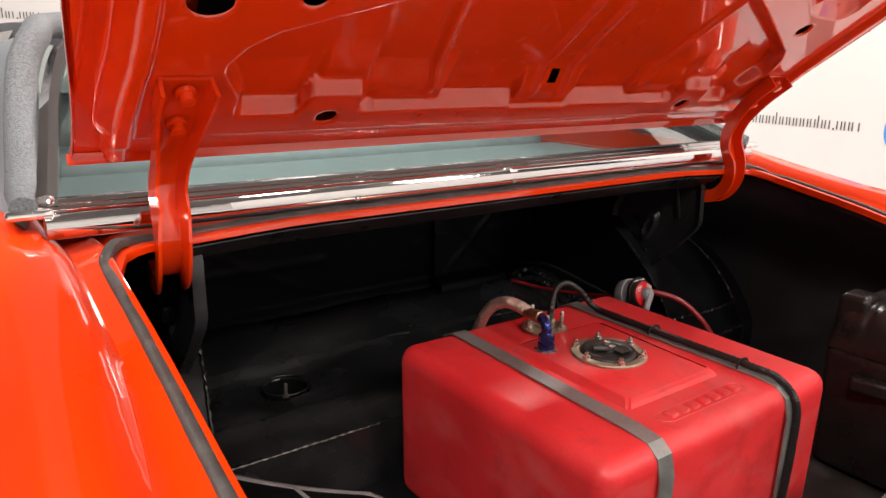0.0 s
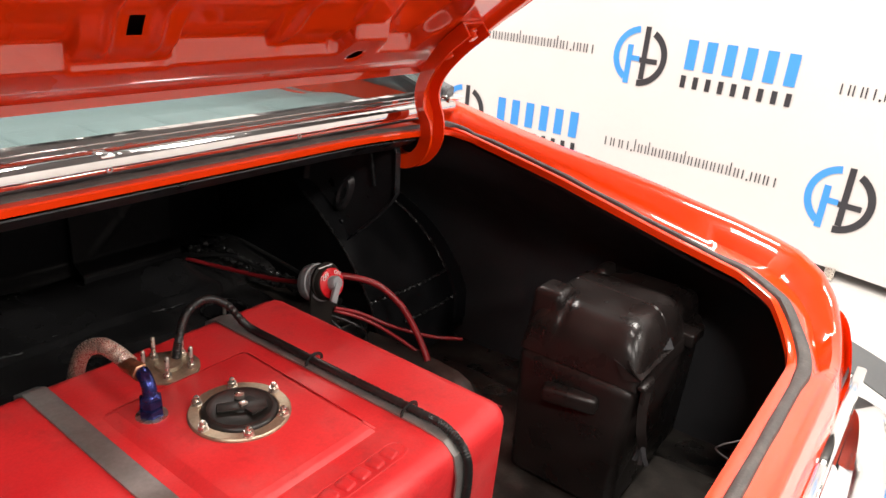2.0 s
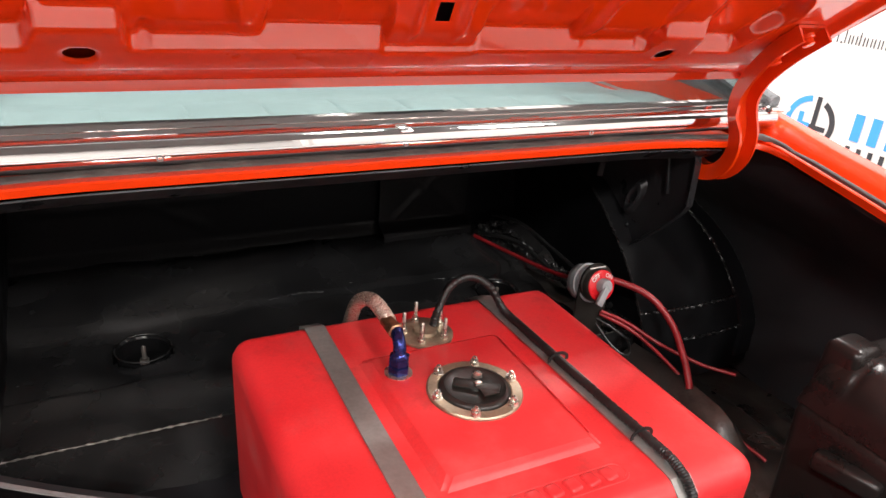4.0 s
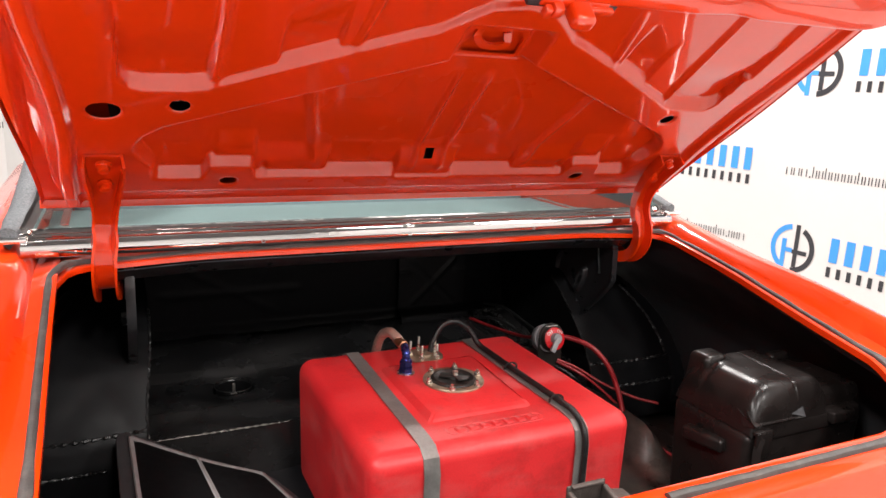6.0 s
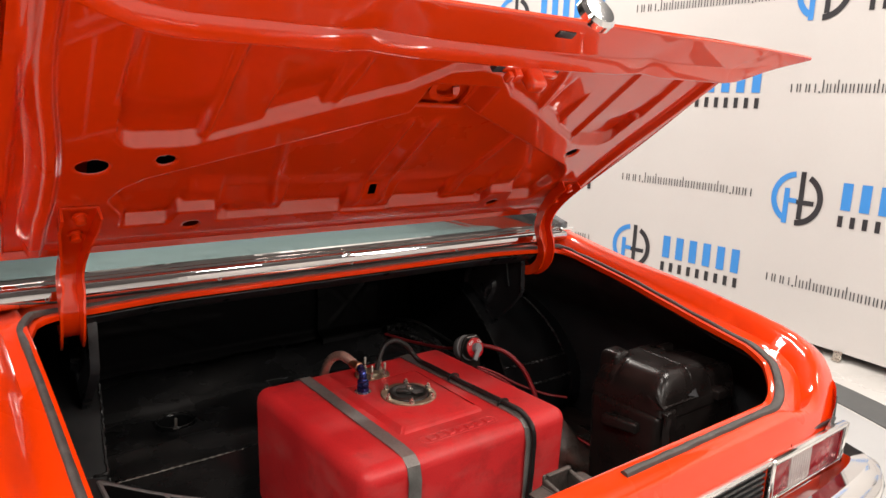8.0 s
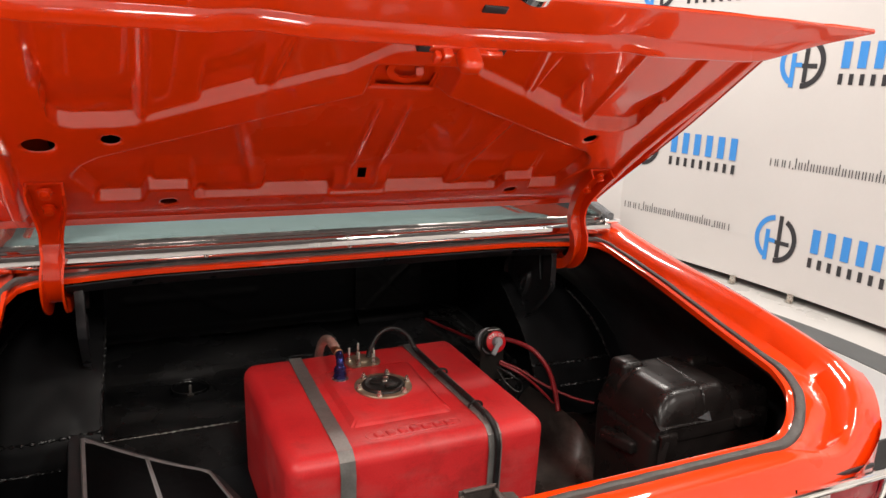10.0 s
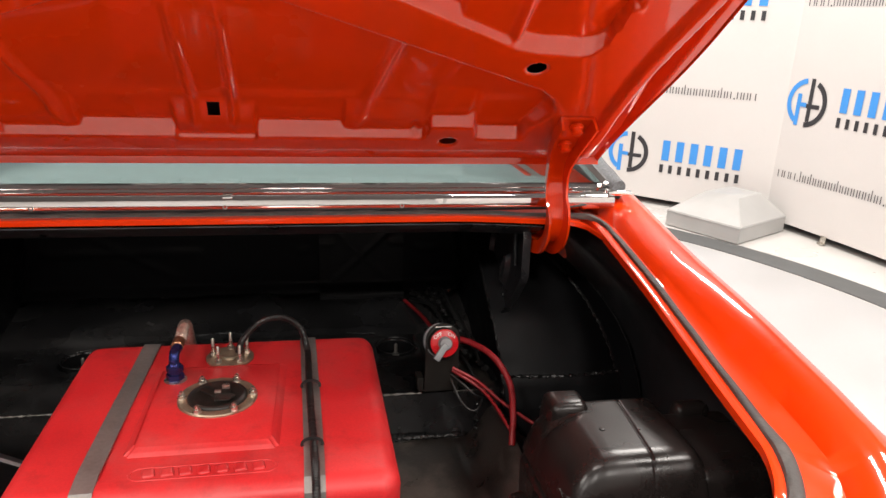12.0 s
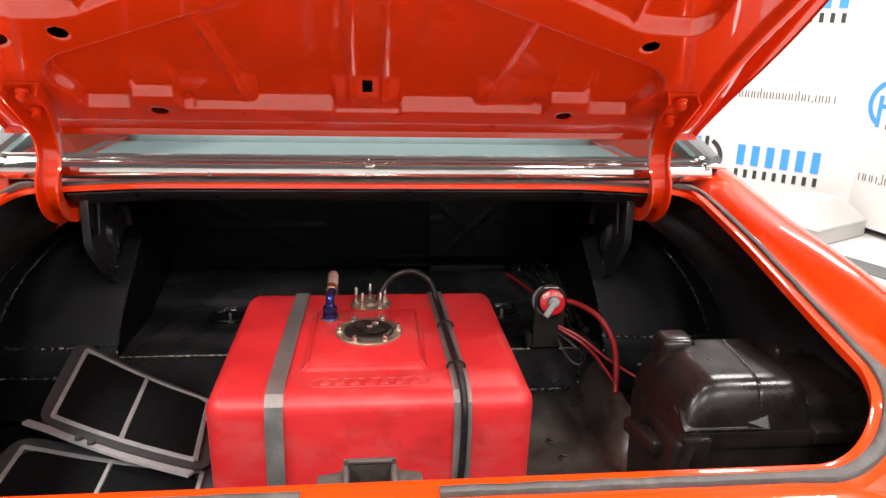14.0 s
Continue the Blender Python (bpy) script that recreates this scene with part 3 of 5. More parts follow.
part("roof", solid(roof, 0.03), VINYL, car, "grey vinyl-covered roof")
for s in (-1, 1):
    edge_line = spline([(s * 0.672, 1.012, 1.148), (s * 0.66, 1.09, 1.168), (s * 0.645, 1.20, 1.225), (s * 0.628, 1.27, 1.29), (s * 0.603, 1.32, 1.332), (s * 0.56, 1.48, 1.350), (s * 0.40, 1.56, 1.366), (s * 0.0, 1.59, 1.378)], 8)
    part("welt_roll", swept(edge_line, lambda f: round_section(0.020 - 0.006 * smooth(0.10, 0.0, f), 14)), WELT, car, "grainy grey padded welt along the vinyl roof edge")
    pillar = bmesh.new()
    rows = [[pillar.verts.new((p.x + s * (0.012 + 0.05 * f) * (1 - 0.4 * k / 40), p.y + 0.55 * f, max(1.11, p.z - 0.01 - 0.03 * f * f))) for f in steps(0, 1, 6)] for k, p in enumerate(edge_line[:42])]
    for a, b in zip(rows, rows[1:]):
        for i in range(6):
            pillar.faces.new((a[i], a[i + 1], b[i + 1], b[i]))
    part("roof_pillar", solid(pillar, 0.02), VINYL, car, "grey vinyl-covered rear roof pillar")
    part("pillar_cap", box(0.046, 0.022, 0.010, (s * 0.668, 1.003, 1.143), 0.004), CHROME, car, "chrome cap at the foot of the roof pillar")

# trunk interior
part("side_liner", solid(sheet(lambda y, z: (0.622 + 0.165 * smooth(1.08, 0.86, z), y, min(z, rim_z(y) - 0.012, crease_z(y) - 0.025)), steps(0.345, 1.5, 40), steps(0.50, 1.13, 16)), 0.006), LINER, car, "charcoal side wall of the trunk")
part("side_liner", solid(sheet(lambda y, z: (-0.622 - 0.165 * smooth(1.08, 0.86, z), y, min(z, rim_z(y) - 0.012, crease_z(y) - 0.025)), steps(0.345, 1.5, 40), steps(0.50, 1.13, 16)), 0.006), LINER, car, "charcoal side wall of the trunk")
def pan(x, y):
    z = 0.655 + 0.004 * math.cos(x * 36) + 0.0025 * math.sin(y * 27 + x * 5)
    z -= 0.05 * smooth(0.60, 0.68, abs(x))
    z += 0.085 * math.exp(-((abs(x) - 0.468) / 0.038) ** 2) * smooth(0.70, 0.80, y) * smooth(1.06, 1.0, y)
    return (x, y, z)


DRAINS = [(-0.305, 1.205), (0.305, 1.205)]


def shelf(x, v):
    """The raised rear part of the floor: an upright front, a long rising top with pressed steps, sunken drain dishes."""
    if v < 0:
        return (x, 1.022 + 0.003 * math.sin(x * 9) * -v, 0.755 + 0.11 * v)
    y = 1.022 + 0.425 * v
    z = 0.755 + 0.014 * v + 0.028 * smooth(0.5, 1.0, v)
    z += 0.006 * smooth(1.275, 1.285, y + 0.03 * x * x) - 0.004 * smooth(1.13, 1.14, y) * smooth(0.22, 0.24, abs(x)) * smooth(1.29, 1.28, y)
    z += 0.004 * smooth(1.355, 1.40, y + 0.01 * math.sin(x * 7))
    z += 0.0022 * math.sin(x * 21 + y * 6) * math.sin(y * 23) + 0.0012 * math.sin(x * 53 + 2 * math.sin(y * 31))
    for cx, cy in DRAINS:
        r = math.hypot(x - cx, y - cy)
        z += 0.004 * smooth(0.050, 0.042, r) * smooth(0.030, 0.038, r) - 0.034 * smooth(0.041, 0.036, r)
    return (x, y, z)


part("trunk_floor", sheet(pan, steps(-0.80, 0.08, 56), steps(0.28, 1.03, 30)), BLACK_PAINT, car, "black painted trunk floor", 30)
part("trunk_floor", sheet(pan, steps(0.08, 0.80, 46), steps(0.28, 1.03, 30)), DUSTY_FLOOR, car, "dusty brown-black trunk floor beside the tank", 30)
raised = part("raised_floor", sheet(shelf, steps(-0.72, 0.72, 240), steps(-1, -0.02, 6) + steps(0, 1, 90)), SHELF, car, "glossy black raised floor with dust and pressed steps", 35)


def ragged(line, r, seed, mat, name, parent, label, lump=0.5, jit=0.0011):
    """A lumpy bead laid along a line."""
    rng = random.Random(seed)
    out = []
    for a, b in zip(line, line[1:]):
        n = max(1, int((b - a).length / 0.0028))
        out += [a.lerp(b, k / n) for k in range(n)]
    out = [p + Vector([rng.uniform(-jit, jit) for _ in range(3)]) for p in out]
    radii = [max(0.0006, r * (1 + lump * math.sin(i * 1.15) + lump * rng.uniform(-0.8, 0.8))) for i in range(len(out))]
    return part(name, swept(out, lambda f: round_section(radii[int(f * (len(radii) - 1) + 0.5)], 6)), mat, parent, label)


for x0, x1, sd in ((-0.50, -0.225, 1), (0.235, 0.335, 2), (0.392, 0.47, 3)):
    ragged([Vector((x, 1.0205, 0.7555)) for x in steps(x0, x1, 12)], 0.0011, sd, WORN_EDGE, "worn_edge", raised, "bare worn edge of the step", 0.6, 0.0003)
ragged([Vector((x, 1.016, 0.664)) for x in steps(0.23, 0.43, 12)], 0.0028, 8, WELD, "weld_seam", raised, "lumpy painted weld seam")
ragged([Vector((0.432, 1.0, 0.664 + 0.10 * f)) for f in steps(0, 1, 10)], 0.0028, 9, WELD, "weld_seam", raised, "lumpy painted weld seam")
ragged([Vector((x, 1.392 + 0.006 * math.sin(x * 13), 0.812)) for x in steps(0.36, 0.46, 10)], 0.0045, 11, WELD, "weld_seam", raised, "lumpy painted weld seam")
ragged([Vector((0.375 + 0.085 * f + 0.012 * math.sin(7 * f), 1.405 - 0.33 * f, 0.805 - 0.035 * f)) for f in steps(0, 1, 16)], 0.0042, 12, WELD, "weld_seam", raised, "lumpy painted weld seam", 0.7, 0.002)
ragged([Vector((0.405 + 0.06 * f, 1.41 - 0.30 * f, 0.812 - 0.036 * f + 0.004 * math.sin(9 * f))) for f in steps(0, 1, 16)], 0.003, 13, WELD, "weld_seam", raised, "lumpy painted weld seam", 0.8, 0.002)
def dust_film(u, v):
    x = 0.402 + 0.070 * u + 0.006 * math.sin(9 * v) * (1 - u)
    y = 1.028 + (0.24 - 0.07 * u) * v + 0.008 * math.sin(8 * u)
    return (x, y, shelf(x, (y - 1.022) / 0.425)[2] + 0.0012)
part("dust_film", sheet(dust_film, steps(0, 1, 14), steps(0, 1, 24)), DUSTY_FLOOR, raised, "brown dust on the end of the raised floor")
for k, (x, y) in enumerate(((-0.10, 1.28), (0.05, 1.29), (0.17, 1.275))):
    ragged([Vector((x + 0.10 * f, y + 0.008 * math.sin(3 * f + k), shelf(x, (y - 1.022) / 0.425)[2] + 0.001)) for f in steps(0, 1, 8)], 0.0008, 20 + k, BLACK_PAINT, "sealer_line", raised, "thin line of painted sealer", 0.7)
for bx, by in ((0.335, 0.83), (0.345, 0.775)):
    part("floor_bolt", turned([(0.011, 0.0), (0.011, 0.002), (0.0065, 0.003), (0.0065, 0.007), (0.003, 0.0085)], 6, (bx, by, pan(bx, by)[2])), STRIKER_MAT, car, "painted floor bolt")
def bulkhead(x, z):
    d = abs(x)
    y = 1.44
    for zc in (0.905, 0.985):
        y -= 0.004 * math.exp(-((z - zc) / 0.008) ** 2) * smooth(0.10, 0.12, d) * smooth(0.44, 0.42, d) * (0 if 0.13 < x < 0.38 else 1)
    y -= 0.003 * math.exp(-((z - 0.94 - 0.55 * (d - 0.33)) / 0.008) ** 2) * smooth(0.50, 0.48, d) * smooth(0.14, 0.18, d)
    y -= 0.002 * math.exp(-((z - 0.94 + 0.55 * (d - 0.33)) / 0.008) ** 2) * smooth(0.50, 0.48, d) * smooth(0.14, 0.18, d)
    y -= 0.014 * smooth(0.83, 0.80, z)
    return (x, y, z)


part("rear_bulkhead", solid(sheet(bulkhead, steps(-0.71, 0.71, 150), steps(0.76, 1.09, 70)), 0.004), BULKHEAD_BLACK, car, "black bulkhead with pressed beads behind the rear seat", 50)
part("header_lip", solid(sheet(lambda x, v: (x, 0.964 + 0.058 * v, 1.101 - 0.010 * smooth(0.35, 0.62, abs(x)) - 0.030 * v - 0.004 * math.sin(math.pi * v)), steps(-0.52, 0.52, 24), steps(0, 1, 6)), 0.002), BRACKET_BLACK, car, "glossy black underside of the window lip")
part("front_header", join(box(1.10, 0.03, 0.018, (0, 1.045, 1.085), 0.004), swept([Vector((x, 1.026, 1.074)) for x in steps(-0.48, 0.48, 20)], round_section(0.0035, 8))), BLACK_PAINT, car, "black folded header below the window lip")
part("tray_underside", box(1.42, 0.40, 0.015, (0, 1.26, 1.078), 0.003), BLACK_PAINT, car, "black underside of the package tray")
part("tail_inner_panel", solid(sheet(lambda x, z: (x, 0.325 - 0.03 * (0.93 - z), z), steps(-0.79, 0.79, 10), steps(0.50, 0.885, 5)), 0.004), BLACK_PAINT, car, "black inner tail panel")
def access(x, z):
    y = 1.425 - 0.006 * (z - 0.8)
    for k in (1, -1):
        y -= 0.004 * math.exp(-(((z - 0.895) - k * 0.95 * x) / 0.008) ** 2) * smooth(0.075, 0.06, abs(x))
    y -= 0.005 * math.exp(-((z - 0.925) / 0.006) ** 2) * smooth(0.06, 0.07, abs(x))
    y -= 0.032 * smooth(0.830, 0.808, z)
    return (0.25 + x, y, z)


panel_ = part("access_panel", solid(sheet(access, steps(-0.096, 0.096, 40), steps(0.806, 0.982, 46)), 0.003), PANEL_BLACK, car, "loose dark access panel with a pressed cross", 50)
part("panel_flange", box(0.192, 0.004, 0.014, (0.25, 1.391, 0.803), 0.001), PANEL_BLACK, panel_)
part("panel_tab", box(0.11, 0.02, 0.006, (0.255, 1.405, 1.045), 0.002), LINER, car, "small black tab above the access panel")
for s in (-1, 1):
    def tub_y(z):
        return mixed([(0.64, 0.998), (0.727, 1.0), (0.775, 1.018), (0.782, 1.024), (0.83, 1.053), (0.875, 1.085), (0.93, 1.140), (0.97, 1.20), (1.0, 1.30), (1.02, 1.44)], z)

    def tub_in(z):
        return 0.484 - 0.016 * smooth(0.78, 0.95, z)

    def tub_out(z):
        return mixed([(0.64, 0.768), (0.727, 0.765), (0.78, 0.756), (0.82, 0.748), (0.86, 0.732), (0.90, 0.708), (0.94, 0.672), (0.98, 0.622), (1.02, 0.54)], z)

    zs = steps(0.64, 0.72, 3) + steps(0.727, 0.775, 3) + steps(0.782, 1.02, 26)

    def tub_at(z, f, out=0.0):
        return Vector((s * (tub_in(z) + (tub_out(z) - tub_in(z)) * f), tub_y(z) - 0.010 * math.sin(math.pi * f) - out, z + 0.4 * out))

    tub = bmesh.new()
    rows = [[tub.verts.new((s * (tub_in(z) - 0.004), 1.445, z))] + [tub.verts.new(tub_at(z, f)) for f in steps(0, 1, 10)] + [tub.verts.new((s * (tub_out(z) + 0.006), tub_y(z) + 0.20, z))] for z in zs]
    for a, b in zip(rows, rows[1:]):
        for i in range(11):
            tub.faces.new((a[i], a[i + 1], b[i + 1], b[i]))
    tub_ob = part("wheel_housing", tub, TUB_BLACK, car, "black inner wheel housing", 30)
    fl = bmesh.new()
    rows = [[fl.verts.new(tub_at(z, q, o)) for q, o in ((0.845, 0.0), (0.855, 0.006), (0.99, 0.007), (1.005, 0.002))] for z in steps(0.66, 0.985, 26)]
    for a, b in zip(rows, rows[1:]):
        for i in range(3):
            fl.faces.new((a[i], a[i + 1], b[i + 1], b[i]))
    part("housing_flange", fl, BLACK_PAINT, tub_ob, "curved welded flange", 30)
    for q, z0, z1, sd in ((1.0, 0.69, 0.96, 5), (0.84, 0.785, 0.985, 6), (0.0, 0.70, 0.96, 7)):
        ragged([tub_at(z, q, 0.003) for z in steps(z0, z1, 30)], 0.0022, sd, WELD, "weld_seam", tub_ob, "lumpy painted weld seam", 0.35, 0.0008)
    ragged([tub_at(0.780, f, 0.002) for f in steps(0.0, 0.99, 30)], 0.0026, 8, WELD, "weld_seam", tub_ob, "lumpy painted weld seam", 0.5, 0.0008)
    ragged([tub_at(0.728, f, 0.002) for f in steps(0.25, 0.99, 30)], 0.0026, 9, WELD, "weld_seam", tub_ob, "lumpy painted weld seam", 0.5, 0.0008)
    # hinge bracket: a pointed stamped plate with turned edges and an oval hole
    ring3 = [(0.985, 1.088), (0.982, 0.99), (1.03, 0.937), (1.102, 0.870), (1.16, 0.898), (1.213, 0.930), (1.205, 1.0), (1.15, 1.06), (1.10, 1.088)]
    hy, hz = 1.108, 0.966
    plate3 = bmesh.new()
    n3 = 54
    loop3 = []
    for k in range(n3):
        a = 2 * math.pi * k / n3
        dy, dz = math.cos(a), math.sin(a)
        best = 9.0
        for (y0, z0), (y1, z1) in zip(ring3, ring3[1:] + ring3[:1]):
            den = dy * (z1 - z0) - dz * (y1 - y0)
            if abs(den) > 1e-9:
                t = ((y0 - hy) * (z1 - z0) - (z0 - hz) * (y1 - y0)) / den
                w = ((y0 - hy) * dz - (z0 - hz) * dy) / den
                if t > 0 and -1e-6 <= w <= 1 + 1e-6:
                    best = min(best, t)
        loop3.append((dy * best, dz * best, dy, dz))
    rings3 = []
    for f, oval, lift in ((0.0, 0.010, 0.012), (0.0, 0.010, -0.006), (0.0, 0.016, -0.010), (0.0, 0.021, -0.009), (0.0, 0.027, 0.0), (0.45, 0.0, 0.001), (0.80, 0.0, 0.0), (0.93, 0.0, -0.002), (0.97, 0.0, -0.010), (1.0, 0.0, -0.011), (1.0, 0.0, -0.007), (0.985, 0.0, 0.004)):
        ring = []
        for ey, ez, dy, dz in loop3:
            # the oval leans forward
            oy, oz = dy * oval * 0.75 - dz * oval * 0.35, dz * oval * 1.35 - dy * oval * 0.35
            ring.append(plate3.verts.new((s * (0.505 + lift), hy + (ey * f if f else oy), hz + (ez * f if f else oz))))
        rings3.append(ring)
    for a, b in zip(rings3, rings3[1:]):
        for k in range(n3):
            plate3.faces.new((a[k], a[(k + 1) % n3], b[(k + 1) % n3], b[k]))
    brk = part("hinge_bracket", plate3, BRACKET_BLACK, car, "black stamped hinge bracket with an oval hole", 35)
    part("bracket_rib", swept([Vector((s * 0.498, 1.045 - 0.012 * f, 1.06 - 0.06 * f)) for f in steps(0, 1, 6)], round_section(0.004, 8)), BLACK_PAINT, brk)
    part("rivet", turned([(0.006, 0.0), (0.005, 0.003), (0.002, 0.004)], 10, (s * 0.503, 1.115, 0.91), Matrix.Rotation(radians(-90 * s), 4, "Y")), BLACK_PAINT, brk)
    drain = part("drain_rim", swept([Vector((s * 0.305 + 0.0395 * math.cos(a), 1.205 + 0.0395 * math.sin(a), 0.7665)) for a in steps(0, 2 * math.pi, 40)], round_section(0.0010, 6)), WELD, car, "round rim of a sunken drain plug")
    # matt black insert: the dish's deep shade as colour
    part("drain_shade", turned([(0.0372, 0.7375), (0.0372, 0.7605), (0.0362, 0.7605), (0.0355, 0.7385), (0.002, 0.7385)], 32, (s * 0.305, 1.205, 0.0)), MAT_BLACK, drain, "matt black cup painting the shade in the sunken plug")
    part("drain_stud", turned([(0.0065, 0.728), (0.0065, 0.748), (0.0032, 0.749), (0.0032, 0.768), (0.002, 0.770)], 8, (s * 0.305, 1.205, 0.0)), WORN_EDGE, drain, "small bare stud")

# striker at the middle of the rear rim
part_back = join(box(0.058, 0.004, 0.040, (0, 0.384, 0.908), 0.0015), box(0.048, 0.008, 0.004, (0, 0.3805, 0.9275), 0.0015))
striker = part("striker", part_back, STRIKER_MAT, car, "dusty grey-brown pressed steel latch striker")
for k in (-1, 1):
    side_m = Matrix.Rotation(radians(13), 4, "X")
    part("striker_side", join(box(0.008, 0.044, 0.030, (k * 0.0265, 0.3635, 0.904), 0.003, 3, side_m), box(0.004, 0.040, 0.028, (k * 0.0315, 0.364, 0.900), 0.0015)), STRIKER_MAT, striker)
    if k < 0:
        part("striker_front", box(0.058, 0.004, 0.026, (0, 0.344, 0.901), 0.0015), STRIKER_MAT, striker)
    wing_m = Matrix.Rotation(radians(k * 10), 4, "Y")
    part("striker_foot", join(box(0.026, 0.040, 0.004, (k * 0.045, 0.364, 0.909), 0.0015, 2, wing_m), box(0.026, 0.004, 0.024, (k * 0.045, 0.345, 0.898), 0.0015)), STRIKER_MAT, striker)
part("striker_well", box(0.048, 0.034, 0.004, (0, 0.364, 0.891), 0.001), WORN_RUST, striker, "rusty bottom of the striker")

# ---- trunk lid ----
LU, LN, LO = Vector((0, -0.786, 0.618)), Vector((0, 0.618, 0.786)), Vector((0, 1.0, 1.195))


def on_lid(x, s, n):
    return LO + LU * s + LN * n + Vector((x, 0, 0))


def ramp(a, b, x):
    """A flat slope with softly rounded ends."""
    t = min(1, max(0, (x - a) / (b - a)))
    e = 0.14
    if t < e:
        return t * t / (2 * e) / (1 - e)
    if t > 1 - e:
        return 1 - (1 - t) ** 2 / (2 * e) / (1 - e)
    return (t - e / 2) / (1 - e)


def lid_depth(x, s):
    """Relief of the stamped inner panel: positive is deeper, towards the outer skin."""
    d = abs(x)
    # lower recess: its front wall is stepped along its length and swings round the fixing holes
    swing = smooth(0.302, 0.314, d) * smooth(0.390, 0.376, d)
    mid = smooth(0.060, 0.052, d)
    front = 0.077 + 0.036 * swing - 0.006 * mid
    wall = 0.0145 + 0.0090 * smooth(0.185, 0.181, d) + 0.0055 * smooth(0.366, 0.374, d) + 0.002 * swing - 0.014 * mid
    v1 = mixed([(0.0, 0.430), (0.45, 0.219), (0.475, 0.196), (0.5, 0.15), (1, 0.15)], d)
    far = 0.460 + 0.027 * smooth(0.10, 0.165, s)
    edge_ = ramp(v1 + 0.005, v1 - 0.010, s) * ramp(far + 0.005, far - 0.008, d)
    low = smooth(front, front + 0.05, s) * edge_
    n = (min(wall, max(0.0, 1.08 * (s - front))) + (0.026 - wall) * smooth(front + 0.03, front + 0.08, s)) * edge_
    # dip at the ends of the front wall's pads
    n += 0.004 * smooth(0.298, 0.293, d) * smooth(0.283, 0.288, d) * smooth(front, front + 0.01, s) * smooth(0.115, 0.10, s)
    # creases in the lower recess
    n -= 0.006 * low * math.exp(-((d - 0.027) / 0.0055) ** 2) * smooth(0.36, 0.33, s)
    n -= 0.007 * low * math.exp(-((d - 0.225 - 0.22 * (s - 0.2)) / 0.008) ** 2)
    # upper recesses: a slanted front wall along the brace, deeper in two pockets
    v2 = mixed([(0.0, 0.513), (0.05, 0.503), (0.085, 0.474), (0.11, 0.452), (0.138, 0.440), (0.218, 0.401), (0.295, 0.362), (0.373, 0.322), (0.39, 0.311), (0.421, 0.304), (0.48, 0.301), (0.495, 0.307), (0.506, 0.322), (0.512, 0.40), (1, 0.40)], d)
    pocket = max(smooth(0.232, 0.238, d) * smooth(0.312, 0.306, d), smooth(0.393, 0.399, d))
    deep = (0.0095 + 0.0085 * pocket * smooth(0.12, 0.04, s - v2)) * smooth(0.594, 0.576, s) * ramp(0.521, 0.506, d)
    n += min(deep, max(0.0, 0.85 * (s - v2)))
    inb = min(1.0, max(0.0, (s - v2) / 0.02)) * smooth(0.594, 0.576, s)
    # rails across the upper recesses
    n -= 0.008 * inb * math.exp(-((d - 0.212 + 0.14 * (s - 0.42)) / 0.0055) ** 2) * smooth(0.53, 0.49, s)
    n -= 0.007 * inb * math.exp(-((d - 0.386) / 0.006) ** 2)
    # pocket round the latch opening
    n = max(n, 0.029 * ramp(0.074, 0.054, d) * ramp(0.366, 0.386, s) * ramp(0.476, 0.456, s))
    # side rail and front fold
    rail = 0.571 + 0.08 * max(0.0, s - 0.17) + 0.004 * math.sin(s * 17)
    n -= 0.012 * smooth(rail - 0.010, rail, d) * smooth(rail + 0.020, rail + 0.012, d)
    n += 0.020 * smooth(rail + 0.014, rail + 0.030, d)
    n -= 0.016 * smooth(0.616, 0.630, d)
    n += 0.010 * smooth(0.045, 0.022, s)
    return n


HOLES = [(0.345, 0.071, 0.0135, 0.0115), (-0.345, 0.071, 0.0135, 0.0115), (0.43, 0.272, 0.0135, 0.0125), (-0.43, 0.272, 0.0135, 0.0125), (-0.526, 0.257, 0.0215, 0.0175)]


def hole(x, s):
    for cx, cs, rx, rs in HOLES:
        if ((x - cx) / rx) ** 2 + ((s - cs) / rs) ** 2 < 1:
            return cx, cs, rx, rs
    if abs(x) < 0.0098 and 0.1195 < s < 0.1395:
        return True
    return abs(x) < min(0.046, 0.056 - 0.45 * max(0.0, s - 0.40)) and abs(s - 0.414) < 0.024


def lid_half(s):
    return 0.616 + 0.027 * smooth(0.0, 0.35, s)


def inner_panel():
    bm = bmesh.new()
    xs, ss = steps(-1, 1, 440), steps(0.0, 0.592, 230)
    g = [[bm.verts.new(on_lid(u * lid_half(s), s, lid_depth(u * lid_half(s), s))) for s in ss] for u in xs]
    around = {}
    for i in range(len(xs) - 1):
        for j in range(len(ss) - 1):
            sm = (ss[j] + ss[j + 1]) / 2
            cut_ = hole((xs[i] + xs[i + 1]) / 2 * lid_half(sm), sm)
            if not cut_:
                bm.faces.new((g[i][j], g[i + 1][j], g[i + 1][j + 1], g[i][j + 1]))
            elif cut_ is not True:
                for a, b in ((i, j), (i + 1, j), (i, j + 1), (i + 1, j + 1)):
                    around[a, b] = cut_
    # round holes: their rims are drawn on to true ovals with a small rolled lip
    for (a, b), (cx, cs, rx, rs) in around.items():
        v = g[a][b]
        if v.link_faces:
            x, t = xs[a] * lid_half(ss[b]) - cx, ss[b] - cs
            k = 1 / math.sqrt((x / rx) ** 2 + (t / rs) ** 2)
            v.co = on_lid(cx + x * k, cs + t * k, lid_depth(cx, cs) + 0.003)
    loose = [v for v in bm.verts if not v.link_faces]
    bmesh.ops.delete(bm, geom=loose, context="VERTS")
    return bm


